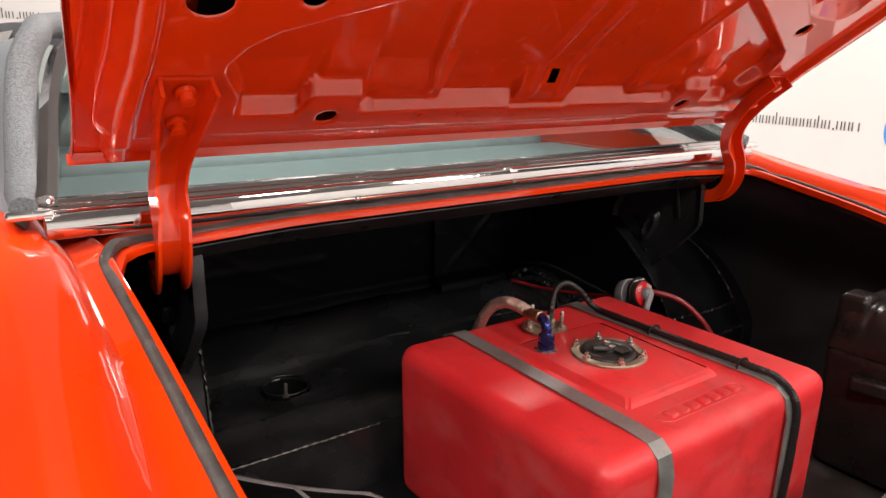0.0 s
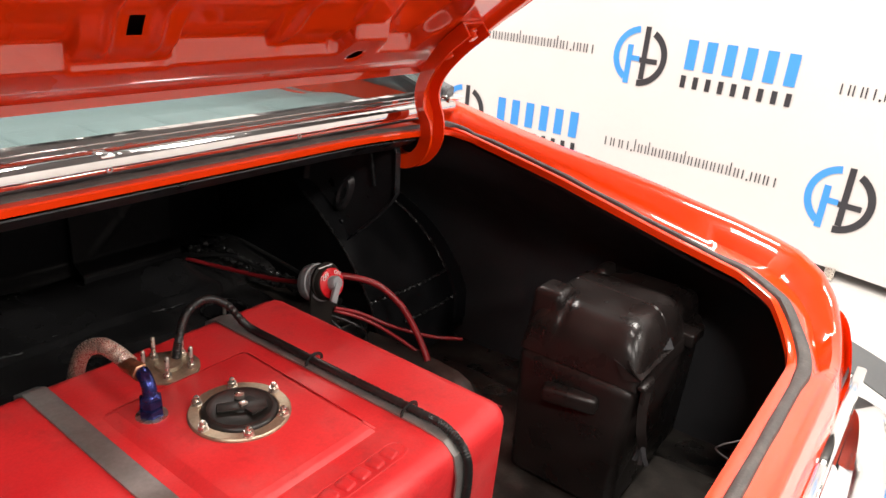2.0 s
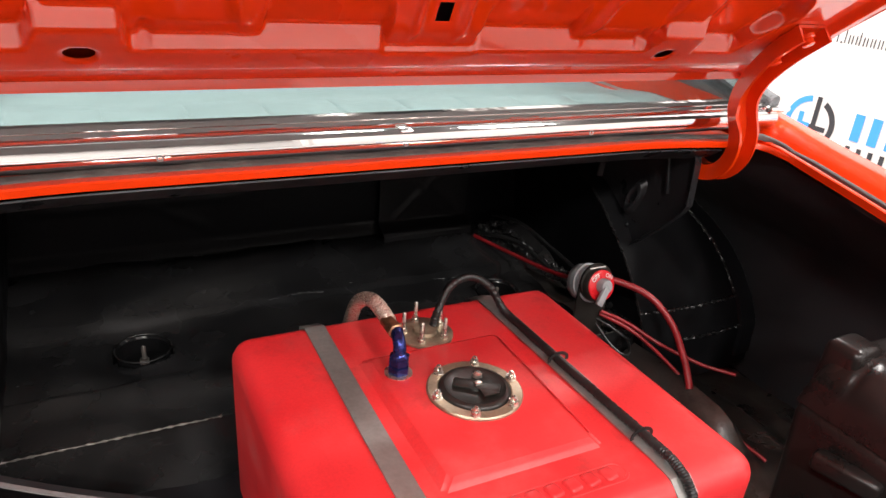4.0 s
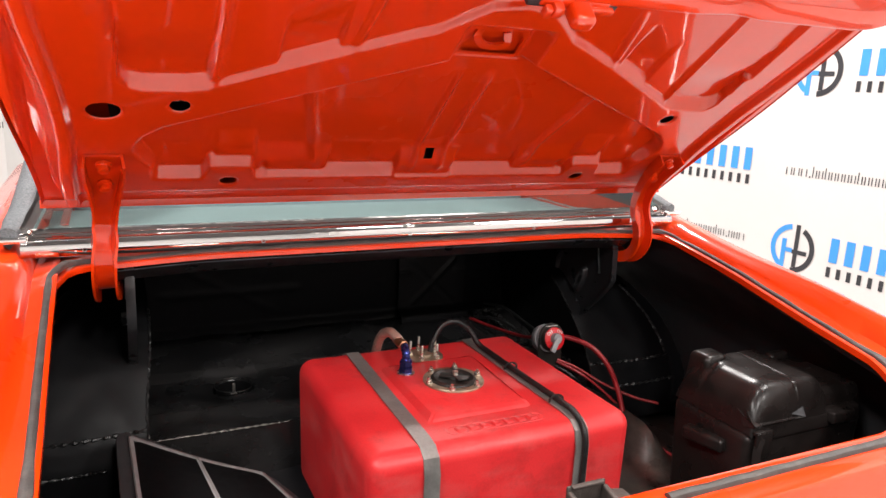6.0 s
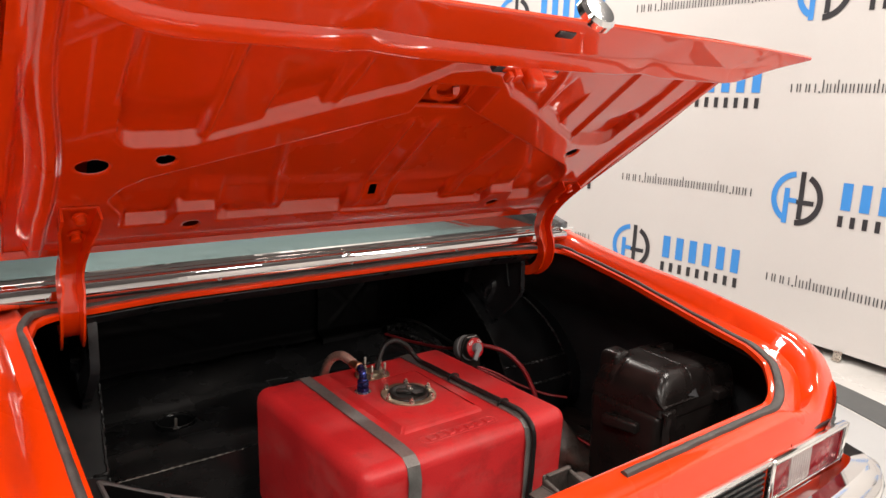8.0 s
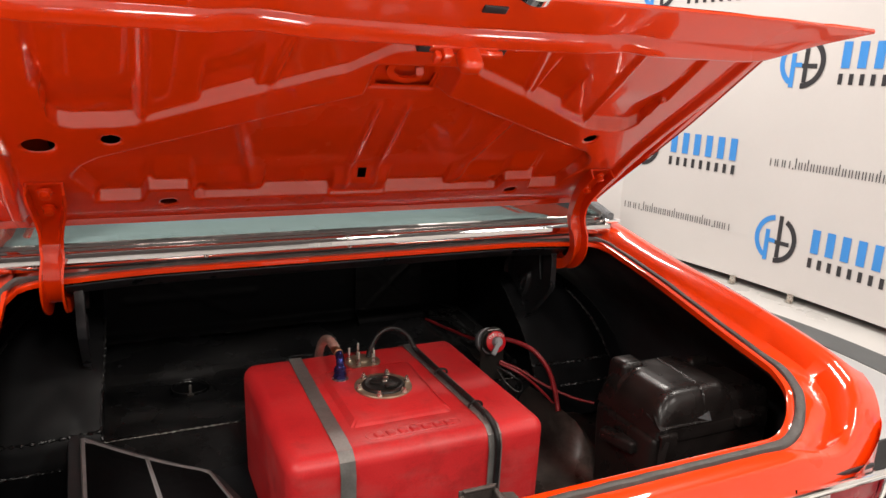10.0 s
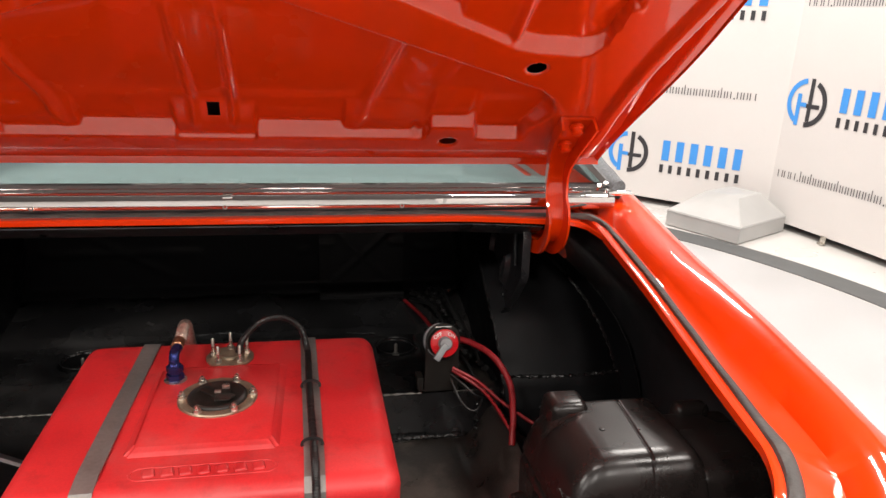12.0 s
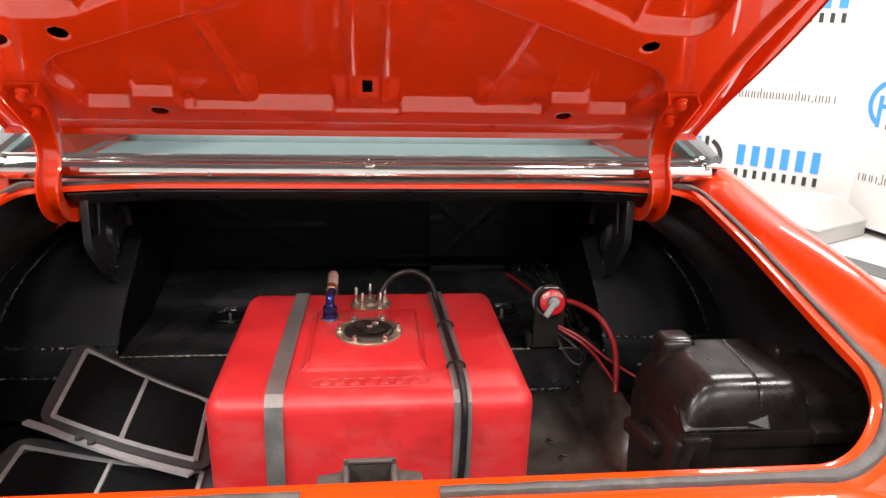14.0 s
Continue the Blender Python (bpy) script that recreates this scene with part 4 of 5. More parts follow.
lid = part("trunk_lid", inner_panel(), ORANGE, car, "open orange trunk lid with a stamped inner panel", 70)


def rear_half(s):
    return lid_half(min(s, 0.60)) + 0.002 + (0.718 - lid_half(0.60)) * smooth(0.595, 0.680, s)


def skin():
    def fn(u, v):
        s = v * (0.692 - 0.016 * smooth(0.5, 1.0, abs(u)))
        crown = 0.040 * (1 - u ** 6) * min(1, 12 * v) * (1 - smooth(0.75, 0.95, v)) + 0.013 - 0.064 * smooth(0.82, 1.0, v)
        return on_lid(u * rear_half(s), s - 0.003, crown)
    return fn


part("outer_skin", sheet(skin(), steps(-1, 1, 40), steps(0, 1, 30)), ORANGE, lid, "outer skin of the lid")
edge = bmesh.new()
for s_ in (-1, 1):
    rows = [[edge.verts.new(on_lid(s_ * (lid_half(v) + dx), v, n)) for dx, n in ((0.0, 0.016), (0.003, 0.010), (0.006, 0.004), (0.006, 0.012), (0.002, 0.016))] for v in steps(0.0, 0.605, 30)]
    for a, b in zip(rows, rows[1:]):
        for i in range(4):
            edge.faces.new((a[i], a[i + 1], b[i + 1], b[i]))
rows = [[edge.verts.new(on_lid(u * 0.625, s, n)) for s, n in ((0.0, 0.012), (-0.004, 0.006), (-0.006, 0.001), (-0.008, 0.008), (-0.003, 0.014))] for u in steps(-1, 1, 40)]
for a, b in zip(rows, rows[1:]):
    for i in range(4):
        edge.faces.new((a[i], a[i + 1], b[i + 1], b[i]))
part("hemmed_edge", edge, ORANGE, lid)


def rear_face():
    bm = bmesh.new()
    rows = []
    for x in steps(-0.722, 0.722, 110):
        d = abs(x)
        wide = smooth(0.62, 0.55, d)
        low = mixed([(0, -0.062), (0.20, -0.061), (0.27, -0.055), (0.32, -0.062), (0.50, -0.064), (0.54, -0.064), (0.60, -0.058), (0.722, -0.053), (1, -0.053)], d)
        s0 = mixed([(0, 0.594), (0.25, 0.596), (0.50, 0.600), (0.531, 0.604), (0.58, 0.620), (0.64, 0.645), (0.722, 0.672), (1, 0.672)], d)
        s1 = mixed([(0, 0.690), (0.50, 0.687), (0.722, 0.676), (1, 0.676)], d)
        fold = min(0.024, 0.3 * (s1 - s0))
        mid = low + 0.009 * wide + 0.001
        end = mixed([(0, -0.057), (0.5, -0.056), (0.722, -0.052), (1, -0.052)], d)
        rows.append([bm.verts.new(on_lid(x, s, n)) for s, n in ((0.584 * wide + s0 * (1 - wide), 0.006 * wide + (low + 0.010) * (1 - wide)), (0.588 * wide + s0 * (1 - wide), -0.012 * wide + (low + 0.006) * (1 - wide)), (s0 - 0.005 * wide, low + 0.004), (s0 - 0.002 * wide, low + 0.0006), (s0 + 0.002, low), (s0 + fold, mid), (s0 + fold + 0.005 * wide, mid + 0.0012 * wide), (s1 - 0.004, end - 0.0005), (s1, end + 0.001), (s1 + 0.0005, end + 0.004), (s1 - 0.006 * wide, end + 0.006))])
    for a, b in zip(rows, rows[1:]):
        for i in range(len(a) - 1):
            bm.faces.new((a[i], a[i + 1], b[i + 1], b[i]))
    return bm


part("rear_face", rear_face(), ORANGE, lid, "rear edge of the lid with pointed corners", 45)
lidm = Matrix.Translation(LO) @ Matrix(((1, 0, 0), (0, LU.y, LN.y), (0, LU.z, LN.z))).to_4x4()
latch = join(box(0.10, 0.014, 0.008, (0.006, 0.589, -0.059), 0.003), box(0.032, 0.024, 0.036, (0.012, 0.584, -0.074), 0.008, 3), box(0.016, 0.018, 0.020, (-0.020, 0.584, -0.066), 0.005, 2), box(0.010, 0.016, 0.012, (-0.034, 0.582, -0.070), 0.003), box(0.04, 0.010, 0.012, (0.044, 0.585, -0.062), 0.003))
bmesh.ops.transform(latch, matrix=lidm, verts=latch.verts)
# the slot's shadow behind the latch, made as a black box
gap_ = box(0.13, 0.016, 0.010, (0.005, 0.587, -0.056), 0.002)
bmesh.ops.transform(gap_, matrix=lidm, verts=gap_.verts)
part("latch_slot_shade", gap_, GRILLE_AND_SHADE, lid, "black box painting the shadow in the slot behind the latch")
part("lid_latch", latch, ORANGE, lid, "painted latch at the rear of the lid")
slot = box(0.034, 0.012, 0.004, (0.02, 0.662, -0.0560), 0.001)
bmesh.ops.transform(slot, matrix=lidm, verts=slot.verts)
part("drain_slot", slot, GRILLE_AND_SHADE, lid)
emblem = join(turned([(0.030, 0.0), (0.030, 0.010), (0.024, 0.016), (0.010, 0.017)], 28, (0.065, 0.686, -0.040), Matrix.Rotation(radians(-90), 4, "X")))
bmesh.ops.transform(emblem, matrix=lidm, verts=emblem.verts)
part("lock_emblem", emblem, CHROME, lid, "chrome-rimmed dark lock emblem")
ring_ = swept(spline([(-0.026, 0.438, 0.036), (-0.030, 0.424, 0.030), (-0.018, 0.412, 0.026), (0.004, 0.409, 0.025), (0.020, 0.416, 0.027), (0.018, 0.430, 0.034)], 8), [(-0.006, -0.002), (-0.006, 0.002), (0.006, 0.002), (0.006, -0.002)])
bmesh.ops.transform(ring_, matrix=lidm, verts=ring_.verts)
part("pull_loop", ring_, ORANGE, lid)
well = join(box(0.13, 0.07, 0.002, (0, 0.415, 0.0395)), box(0.002, 0.06, 0.012, (-0.052, 0.415, 0.034)), box(0.002, 0.06, 0.012, (0.052, 0.415, 0.034)))
bmesh.ops.transform(well, matrix=lidm, verts=well.verts)
part("latch_well", well, ORANGE, lid, "painted floor of the latch opening")
# added black sheet: the shade inside the lid, put in as colour
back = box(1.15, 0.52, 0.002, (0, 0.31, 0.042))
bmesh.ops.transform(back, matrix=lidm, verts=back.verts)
part("cavity_shade", back, GRILLE_AND_SHADE, lid, "black sheet standing in for the shade behind the holes of the inner panel")

# hinge arms
for s in (-1, 1):
    pts = [on_lid(s * 0.53, 0.155, -0.008), on_lid(s * 0.53, 0.10, -0.010), on_lid(s * 0.532, 0.045, -0.022), Vector((s * 0.536, 0.965, 1.165)), Vector((s * 0.538, 0.952, 1.12)), Vector((s * 0.538, 0.955, 1.085)), Vector((s * 0.536, 0.975, 1.06)), Vector((s * 0.532, 1.005, 1.053)), Vector((s * 0.53, 1.03, 1.062))]
    line = spline(pts, 6)

    def channel(f):
        w = 0.0165 + 0.0105 * smooth(0.30, 0.05, f)
        return [(-w - 0.002, 0.017), (-w + 0.002, 0.018), (-w + 0.004, -0.003), (w - 0.004, -0.003), (w - 0.002, 0.018), (w + 0.002, 0.017), (w, -0.007), (-w, -0.007)]

    arm = part("hinge_arm", swept(line, lambda f: [(a, -b) for a, b in channel(f)], up=(0, 0.5, 0.9)), ORANGE, car, "orange gooseneck trunk hinge arm", 30)
    for q in (0.142, 0.088):
        bolt = turned([(0.011, 0.0), (0.011, 0.004), (0.0078, 0.005), (0.0078, 0.013), (0.004, 0.014)], 12, (0, 0, 0), Matrix.Rotation(radians(180), 4, "X"))
        bmesh.ops.transform(bolt, matrix=lidm @ Matrix.Translation((s * 0.53, q, -0.010)) @ Matrix.Rotation(0, 4, "X"), verts=bolt.verts)
        part("hinge_bolt", bolt, ORANGE, arm)

# tail panel: lamps, ribbed panel, bumper
for s in (-1, 1):
    lamp = part("tail_lamp", join(box(0.286, 0.014, 0.012, (s * 0.555, 0.262, 0.871), 0.003), box(0.286, 0.014, 0.012, (s * 0.548, 0.262, 0.797), 0.003), box(0.012, 0.014, 0.084, (s * 0.414, 0.262, 0.834), 0.003), box(0.013, 0.014, 0.084, (s * 0.690, 0.262, 0.834), 0.003, 2, Matrix.Rotation(radians(s * 9), 4, "Y"))), CHROME, car, "chrome-framed red tail lamp")
    part("lens", box(0.068, 0.008, 0.066, (s * 0.454, 0.267, 0.834), 0.003), TAIL_RED, lamp)
    part("lens", box(0.116, 0.008, 0.066, (s * 0.626, 0.267, 0.834), 0.003), TAIL_RED, lamp)
    for i in range(9):
        part("lens_rib", box(0.0082, 0.008, 0.066, (s * (0.4925 + 0.0088 * i), 0.266, 0.834), 0.002), TAIL_CLEAR, lamp, "clear ribbed reversing lens")
    part("lamp_gasket", box(0.27, 0.004, 0.008, (s * 0.546, 0.276, 0.880), 0.001), GRILLE_AND_SHADE, lamp, "dark gap above the lamp frame")
panel = part("ribbed_panel", box(0.80, 0.006, 0.085, (0, 0.272, 0.828)), GRILLE_AND_SHADE, car, "black ribbed panel between the tail lamps")
for i in range(7):
    part("rib", box(0.80, 0.008, 0.006, (0, 0.267, 0.794 + 0.0115 * i), 0.001), GRILLE_AND_SHADE, panel)
part("panel_moulding", join(box(0.81, 0.012, 0.010, (0, 0.262, 0.874), 0.003), box(0.81, 0.012, 0.010, (0, 0.262, 0.784), 0.003)), CHROME, car)
bump_line = spline([(-0.775, 0.315, 0.738), (-0.765, 0.268, 0.738), (-0.705, 0.215, 0.738), (-0.4, 0.195, 0.738), (0, 0.19, 0.738), (0.4, 0.195, 0.738), (0.705, 0.215, 0.738), (0.765, 0.268, 0.738), (0.775, 0.315, 0.738)], 8)
part("bumper", swept(bump_line, [(-0.03, 0.055), (0.0, 0.062), (0.022, 0.050), (0.034, 0.02), (0.03, -0.03), (0.0, -0.055), (-0.03, -0.05)]), CHROME, car, "chrome rear bumper")
for s in (-1, 1):
    for y in (1.35, 4.0):
        tyre = turned([(0.20, -0.10), (0.30, -0.11), (0.33, -0.08), (0.335, 0.0), (0.33, 0.08), (0.30, 0.11), (0.20, 0.10)], 40, (0, 0, 0), Matrix.Rotation(radians(90), 4, "Y"))
        wheel = part("wheel", tyre, RUBBER, car, "black tyre")
        wheel.location = (s * 0.66, y, 0.34)
part("underbody", box(1.55, 3.9, 0.25, (0, 2.3, 0.45), 0.05), GRILLE_AND_SHADE, car, "dark underbody")
part("front_body", box(1.62, 1.9, 0.5, (0, 3.9, 0.78), 0.12, 5), ORANGE, car, "orange front body")
for s in (-1, 1):
    part("car_door", box(0.09, 1.25, 0.56, (s * 0.765, 2.68, 0.80), 0.03, 3), ORANGE, car, "closed orange car door")
    side_pane = part("side_window", solid(sheet(lambda u, v: (s * (0.735 - 0.16 * v), 1.75 + 1.3 * u - 0.12 * v * (2 * u - 1), 1.08 + 0.27 * v), steps(0, 1, 8), steps(0, 1, 4)), 0.004), GLASS, car, "tinted side window")
    side_pane.visible_shadow = False
shield = part("windshield", solid(sheet(lambda u, v: (u * (0.70 - 0.14 * v), 3.42 - 0.30 * v + 0.05 * (1 - u * u), 1.03 + 0.325 * v), steps(-1, 1, 16), steps(0, 1, 6)), 0.005), GLASS, car, "tinted windshield glass")
shield.visible_shadow = False

# ---- fuel tank ----
tank = thing("fuel_tank", "red moulded plastic fuel cell strapped to the trunk floor", "fuel tank")
TX, TY0, TY1, TZ = 0.2285, 0.568, 0.983, 0.902


def tank_body():
    bm = bmesh.new()
    bmesh.ops.create_cube(bm, size=1)
    bmesh.ops.scale(bm, vec=(2 * TX, TY1 - TY0, 0.245), verts=bm.verts)
    bmesh.ops.translate(bm, vec=(0.005, (TY0 + TY1) / 2, TZ - 0.1225), verts=bm.verts)
    for v in bm.verts:
        if v.co.z < 0.8:
            v.co.x *= 0.985
            v.co.y = (v.co.y - 0.78) * 0.985 + 0.78
    bmesh.ops.bevel(bm, geom=bm.edges[:], offset=0.026, segments=5, affect="EDGES", profile=0.5)
    return bm


part("tank_shell", tank_body(), TANK_RED, tank, "faded red plastic shell")
plateau = bmesh.new()
pr = [[plateau.verts.new((x * a, 0.755 + (y - 0.755) * b, z)) for x, y in ((-0.092, 0.654), (0.080, 0.654), (0.086, 0.868), (-0.090, 0.868))] for a, b, z in ((1.11, 1.085, TZ - 0.003), (1.0, 1.0, TZ + 0.0065), (0.975, 0.975, TZ + 0.008))]
for a, b in zip(pr, pr[1:]):
    for i in range(4):
        plateau.faces.new((a[i], a[(i + 1) % 4], b[(i + 1) % 4], b[i]))
plateau.faces.new(pr[-1])
bmesh.ops.bevel(plateau, geom=[e for e in plateau.edges if len(e.link_faces) == 2], offset=0.004, segments=3, affect="EDGES")
part("raised_panel", plateau, TANK_RED, tank)
for k in range(7):
    part("embossed_bar", box(0.0155, 0.0175, 0.008, (-0.063 + 0.021 * k, 0.6135, TZ - 0.0009), 0.0035, 3, Matrix.Rotation(radians(10), 4, "Z")), TANK_RED, tank)
pill = [Vector((x, y, TZ - 0.0014)) for x, y in [(-0.072 + 0.144 * f, 0.6015) for f in steps(0, 1, 12)] + [(0.072 + 0.012 * math.sin(a), 0.6135 - 0.012 * math.cos(a)) for a in steps(0.2, 2.94, 8)] + [(0.072 - 0.144 * f, 0.6255) for f in steps(0, 1, 12)] + [(-0.072 - 0.012 * math.sin(a), 0.6135 + 0.012 * math.cos(a)) for a in steps(0.2, 2.94, 8)] + [(-0.072, 0.6015)]]
part("embossed_outline", swept(pill, round_section(0.0026, 6), caps=False), TANK_RED, tank, "raised rounded outline moulded in the shell")


def strap(x, x2):
    w, t = 0.0125, 0.0022
    line = [Vector(p) for p in ((x2, 1.0, 0.70), (x2, 0.991, 0.875), (x2, 0.984, 0.893), (x2, 0.962, 0.9035), (x2 * 0.3 + x * 0.7, 0.75, 0.9035), (x, 0.615, 0.9035), (x, 0.585, 0.9), (x, 0.571, 0.889), (x, 0.565, 0.865), (x, 0.566, 0.75), (x, 0.568, 0.665))]
    return swept(line, [(-w, 0), (-w, t), (w, t), (w, 0)], up=(0, -0.55, 0.83))


for x, x2 in ((-0.129, -0.121), (0.129, 0.124)):
    part("strap", strap(x, x2), STEEL, tank, "bare steel hold-down strap", 20)
cap = part("filler_ring", turned([(0.0535, 0.0), (0.0535, 0.004), (0.0522, 0.0055), (0.0415, 0.0055), (0.040, 0.004), (0.040, 0.0)], 48, (0.0, 0.769, TZ + 0.006)), BRASS, tank, "tarnished metal filler ring")
part("filler_cap", turned([(0.040, 0.0), (0.040, 0.006), (0.038, 0.0085), (0.034, 0.0095), (0.031, 0.0080), (0.010, 0.0080), (0.009, 0.010)], 48, (0.0, 0.769, TZ + 0.006)), CAP_BLACK, tank, "black flush filler cap")
part("cap_handle", join(box(0.052, 0.016, 0.004, (0, 0, 0), 0.002, 2, Matrix.Rotation(radians(-35), 4, "Z")), box(0.02, 0.03, 0.003, (0.008, -0.006, 0), 0.001)), CAP_BLACK, tank, "folding black cap handle").location = (0.0, 0.766, TZ + 0.017)
part("cap_screw", turned([(0.0055, 0.0), (0.0055, 0.004), (0.003, 0.0055)], 14, (0.010, 0.783, TZ + 0.0155)), BOLT, tank)
part("cap_rivet", box(0.009, 0.007, 0.003, (0.001, 0.765, TZ + 0.0205), 0.001), BOLT, tank)
for k in range(6):
    a = radians(60 * k + 2)
    part("ring_bolt", join(turned([(0.0066, 0.0), (0.0066, 0.001), (0.0055, 0.0012), (0.0055, 0.0055)], 6), turned([(0.0032, 0.0), (0.0032, 0.0095), (0.002, 0.0105)], 10)), BOLT, tank).location = (0.0472 * math.cos(a), 0.769 + 0.0472 * math.sin(a), TZ + 0.011)
part("fitting_seat", turned([(0.016, 0.0), (0.016, 0.003), (0.012, 0.004)], 24, (-0.065, 0.829, TZ + 0.006)), BOLT, tank)
fitting = join(turned([(0.0125, 0.0), (0.0125, 0.009), (0.010, 0.010), (0.010, 0.012), (0.012, 0.013), (0.012, 0.021), (0.009, 0.023), (0.0075, 0.026)], 6, (-0.065, 0.829, TZ + 0.009)), tube([(-0.065, 0.829, TZ + 0.032), (-0.065, 0.830, TZ + 0.042), (-0.064, 0.837, TZ + 0.049), (-0.062, 0.847, TZ + 0.051)], 0.0075))
part("fuel_fitting", fitting, BLUE_ANODISED, tank, "blue anodised elbow fitting")
part("hose_end", join(turned([(0.0085, 0.0), (0.0098, 0.001), (0.0098, 0.009), (0.0085, 0.010)], 6, (-0.063, 0.845, TZ + 0.051), Matrix.Rotation(radians(-90), 4, "X")), turned([(0.0085, 0.0), (0.0085, 0.018), (0.0078, 0.020)], 16, (-0.063, 0.855, TZ + 0.051), Matrix.Rotation(radians(-90), 4, "X"))), COPPER, tank, "copper-coloured hose nut")
part("fuel_hose", tube([(-0.062, 0.868, TZ + 0.051), (-0.062, 0.895, TZ + 0.054), (-0.063, 0.922, TZ + 0.052), (-0.065, 0.952, TZ + 0.036), (-0.066, 0.974, TZ + 0.008), (-0.066, 0.998, TZ - 0.05), (-0.066, 1.01, 0.79)], 0.0088, 30, 12, 0.06), material("braided_hose", (0.60, 0.51, 0.43), 0.27, 0.75, vary=0.35, scale=900, fine=1400, bump=0.35), tank, "braided steel fuel hose")
part("sender_plate", turned([(0.036, 0.0), (0.036, 0.003), (0.034, 0.004), (0.016, 0.004), (0.015, 0.008), (0.008, 0.009)], 28, (0.004, 0.905, TZ + 0.001)), BRASS, tank, "round brass fuel sender plate")
for k in range(5):
    a = radians(72 * k + 20)
    part("sender_stud", join(turned([(0.0052, 0.0), (0.0052, 0.005)], 6), turned([(0.0026, 0.0), (0.0026, 0.026), (0.0016, 0.0275)], 8)), BOLT, tank).location = (0.004 + 0.027 * math.cos(a), 0.905 + 0.027 * math.sin(a), TZ + 0.005)
cond = [(0.016, 0.908, TZ + 0.006), (0.024, 0.912, TZ + 0.028), (0.05, 0.93, TZ + 0.05), (0.085, 0.94, TZ + 0.052), (0.112, 0.935, TZ + 0.035), (0.122, 0.91, TZ + 0.012), (0.124, 0.86, TZ + 0.0095), (0.125, 0.78, TZ + 0.0095), (0.127, 0.70, TZ + 0.0095), (0.129, 0.63, TZ + 0.0095), (0.130, 0.588, TZ + 0.006), (0.1305, 0.561, TZ - 0.020), (0.130, 0.558, TZ - 0.08), (0.127, 0.558, TZ - 0.13), (0.118, 0.556, TZ - 0.18), (0.098, 0.54, TZ - 0.225)]
part("wire_conduit", tube(cond, 0.0047, 26, 10, 0.14), CONDUIT, tank, "black corrugated wire conduit")
for y in (0.79, 0.64):
    part("cable_tie", swept([Vector((0.127 + 0.0128 * math.cos(a), y, TZ + 0.0075 + 0.0085 * math.sin(a))) for a in steps(-0.3, math.pi + 0.3, 14)], [(-0.002, 0), (-0.002, 0.0012), (0.002, 0.0012), (0.002, 0)], up=(0, 1, 0)), CONDUIT, tank)

# ---- battery box ----
batt = thing("battery_box", "black moulded plastic battery box strapped in the trunk corner", "battery box")


def taper(bm, z0, z1, kx, ky, cx, cy):
    for v in bm.verts:
        f = (v.co.z - z0) / (z1 - z0)
        v.co.x = cx + (v.co.x - cx) * (1 - kx * f)
        v.co.y = cy + (v.co.y - cy) * (1 - ky * f)
    return bm


CX, CY = 0.545, 0.575
part("box_case", taper(box(0.268, 0.168, 0.21, (CX, CY, 0.762), 0.014, 3), 0.655, 0.867, -0.05, -0.06, CX, CY), BOX_BLACK, batt, "black case", 35)
lid_b = part("box_lid", taper(box(0.268, 0.184, 0.036, (0.548, CY, 0.868), 0.010, 4), 0.85, 0.886, 0.02, 0.05, CX, CY), BOX_BLACK, batt, "glossy black moulded lid", 35)


def dome_z(x, y):
    """The moulded dome of the lid: a wide soft shoulder along its free side, a rounded front and a steep back."""
    sx = mixed([(0.410, 0.0), (0.413, 0.30), (0.419, 0.56), (0.426, 0.71), (0.432, 0.80), (0.438, 0.875), (0.446, 0.94), (0.458, 0.985), (0.475, 1.0), (0.572, 1.0), (0.579, 0.96), (0.585, 0.86), (0.589, 0.62), (0.592, 0.0), (1, 0.0)], x)
    sy = mixed([(0.486, 0.0), (0.489, 0.36), (0.494, 0.60), (0.499, 0.745), (0.504, 0.85), (0.510, 0.93), (0.518, 0.98), (0.528, 1.0), (0.642, 1.0), (0.650, 0.95), (0.656, 0.84), (0.661, 0.55), (0.665, 0.0), (1, 0.0)], y)
    # shallow waist that parts the corner boss from the dome
    waist = 0.006 * math.exp(-((y - 0.612) / 0.006) ** 2) * smooth(0.47, 0.43, x)
    return 0.866 + 0.078 * (sx * sy) ** 0.92 - waist * sx - 0.0016 * math.exp(-((x - 0.519 - 0.09 * (y - 0.5)) / 0.0016) ** 2) * smooth(0.0, 0.3, sy)


dome_x = sorted(set(steps(0.410, 0.592, 52) + steps(0.5145, 0.5385, 30)))
part("lid_dome", sheet(lambda x, y: (x, y, dome_z(x, y)), dome_x, steps(0.486, 0.665, 52)), BOX_BLACK, lid_b, "raised glossy dome", 60)
part("lid_corner_boss", taper(box(0.062, 0.056, 0.085, (0.457, 0.642, 0.911), 0.013, 5), 0.867, 0.952, 0.16, 0.16, 0.462, 0.648), BOX_BLACK, lid_b, "", 45)
part("lid_wing", taper(box(0.125, 0.165, 0.056, (0.640, 0.578, 0.889), 0.015, 5), 0.86, 0.917, 0.10, 0.12, 0.635, 0.58), BOX_BLACK, lid_b, "", 40)
part("wing_ridge", taper(box(0.06, 0.03, 0.05, (0.645, 0.648, 0.905), 0.012, 4), 0.88, 0.93, 0.15, 0.15, 0.645, 0.648), BOX_BLACK, lid_b, "", 40)
for x, y in ((0.615, 0.60), (0.635, 0.545), (0.655, 0.585)):
    part("wing_clip", box(0.018, 0.003, 0.003, (x, y, 0.917), 0.001), BOX_BLACK, lid_b)
part("wing_step", box(0.055, 0.03, 0.022, (0.618, 0.488, 0.874), 0.004, 3), BOX_BLACK, lid_b)
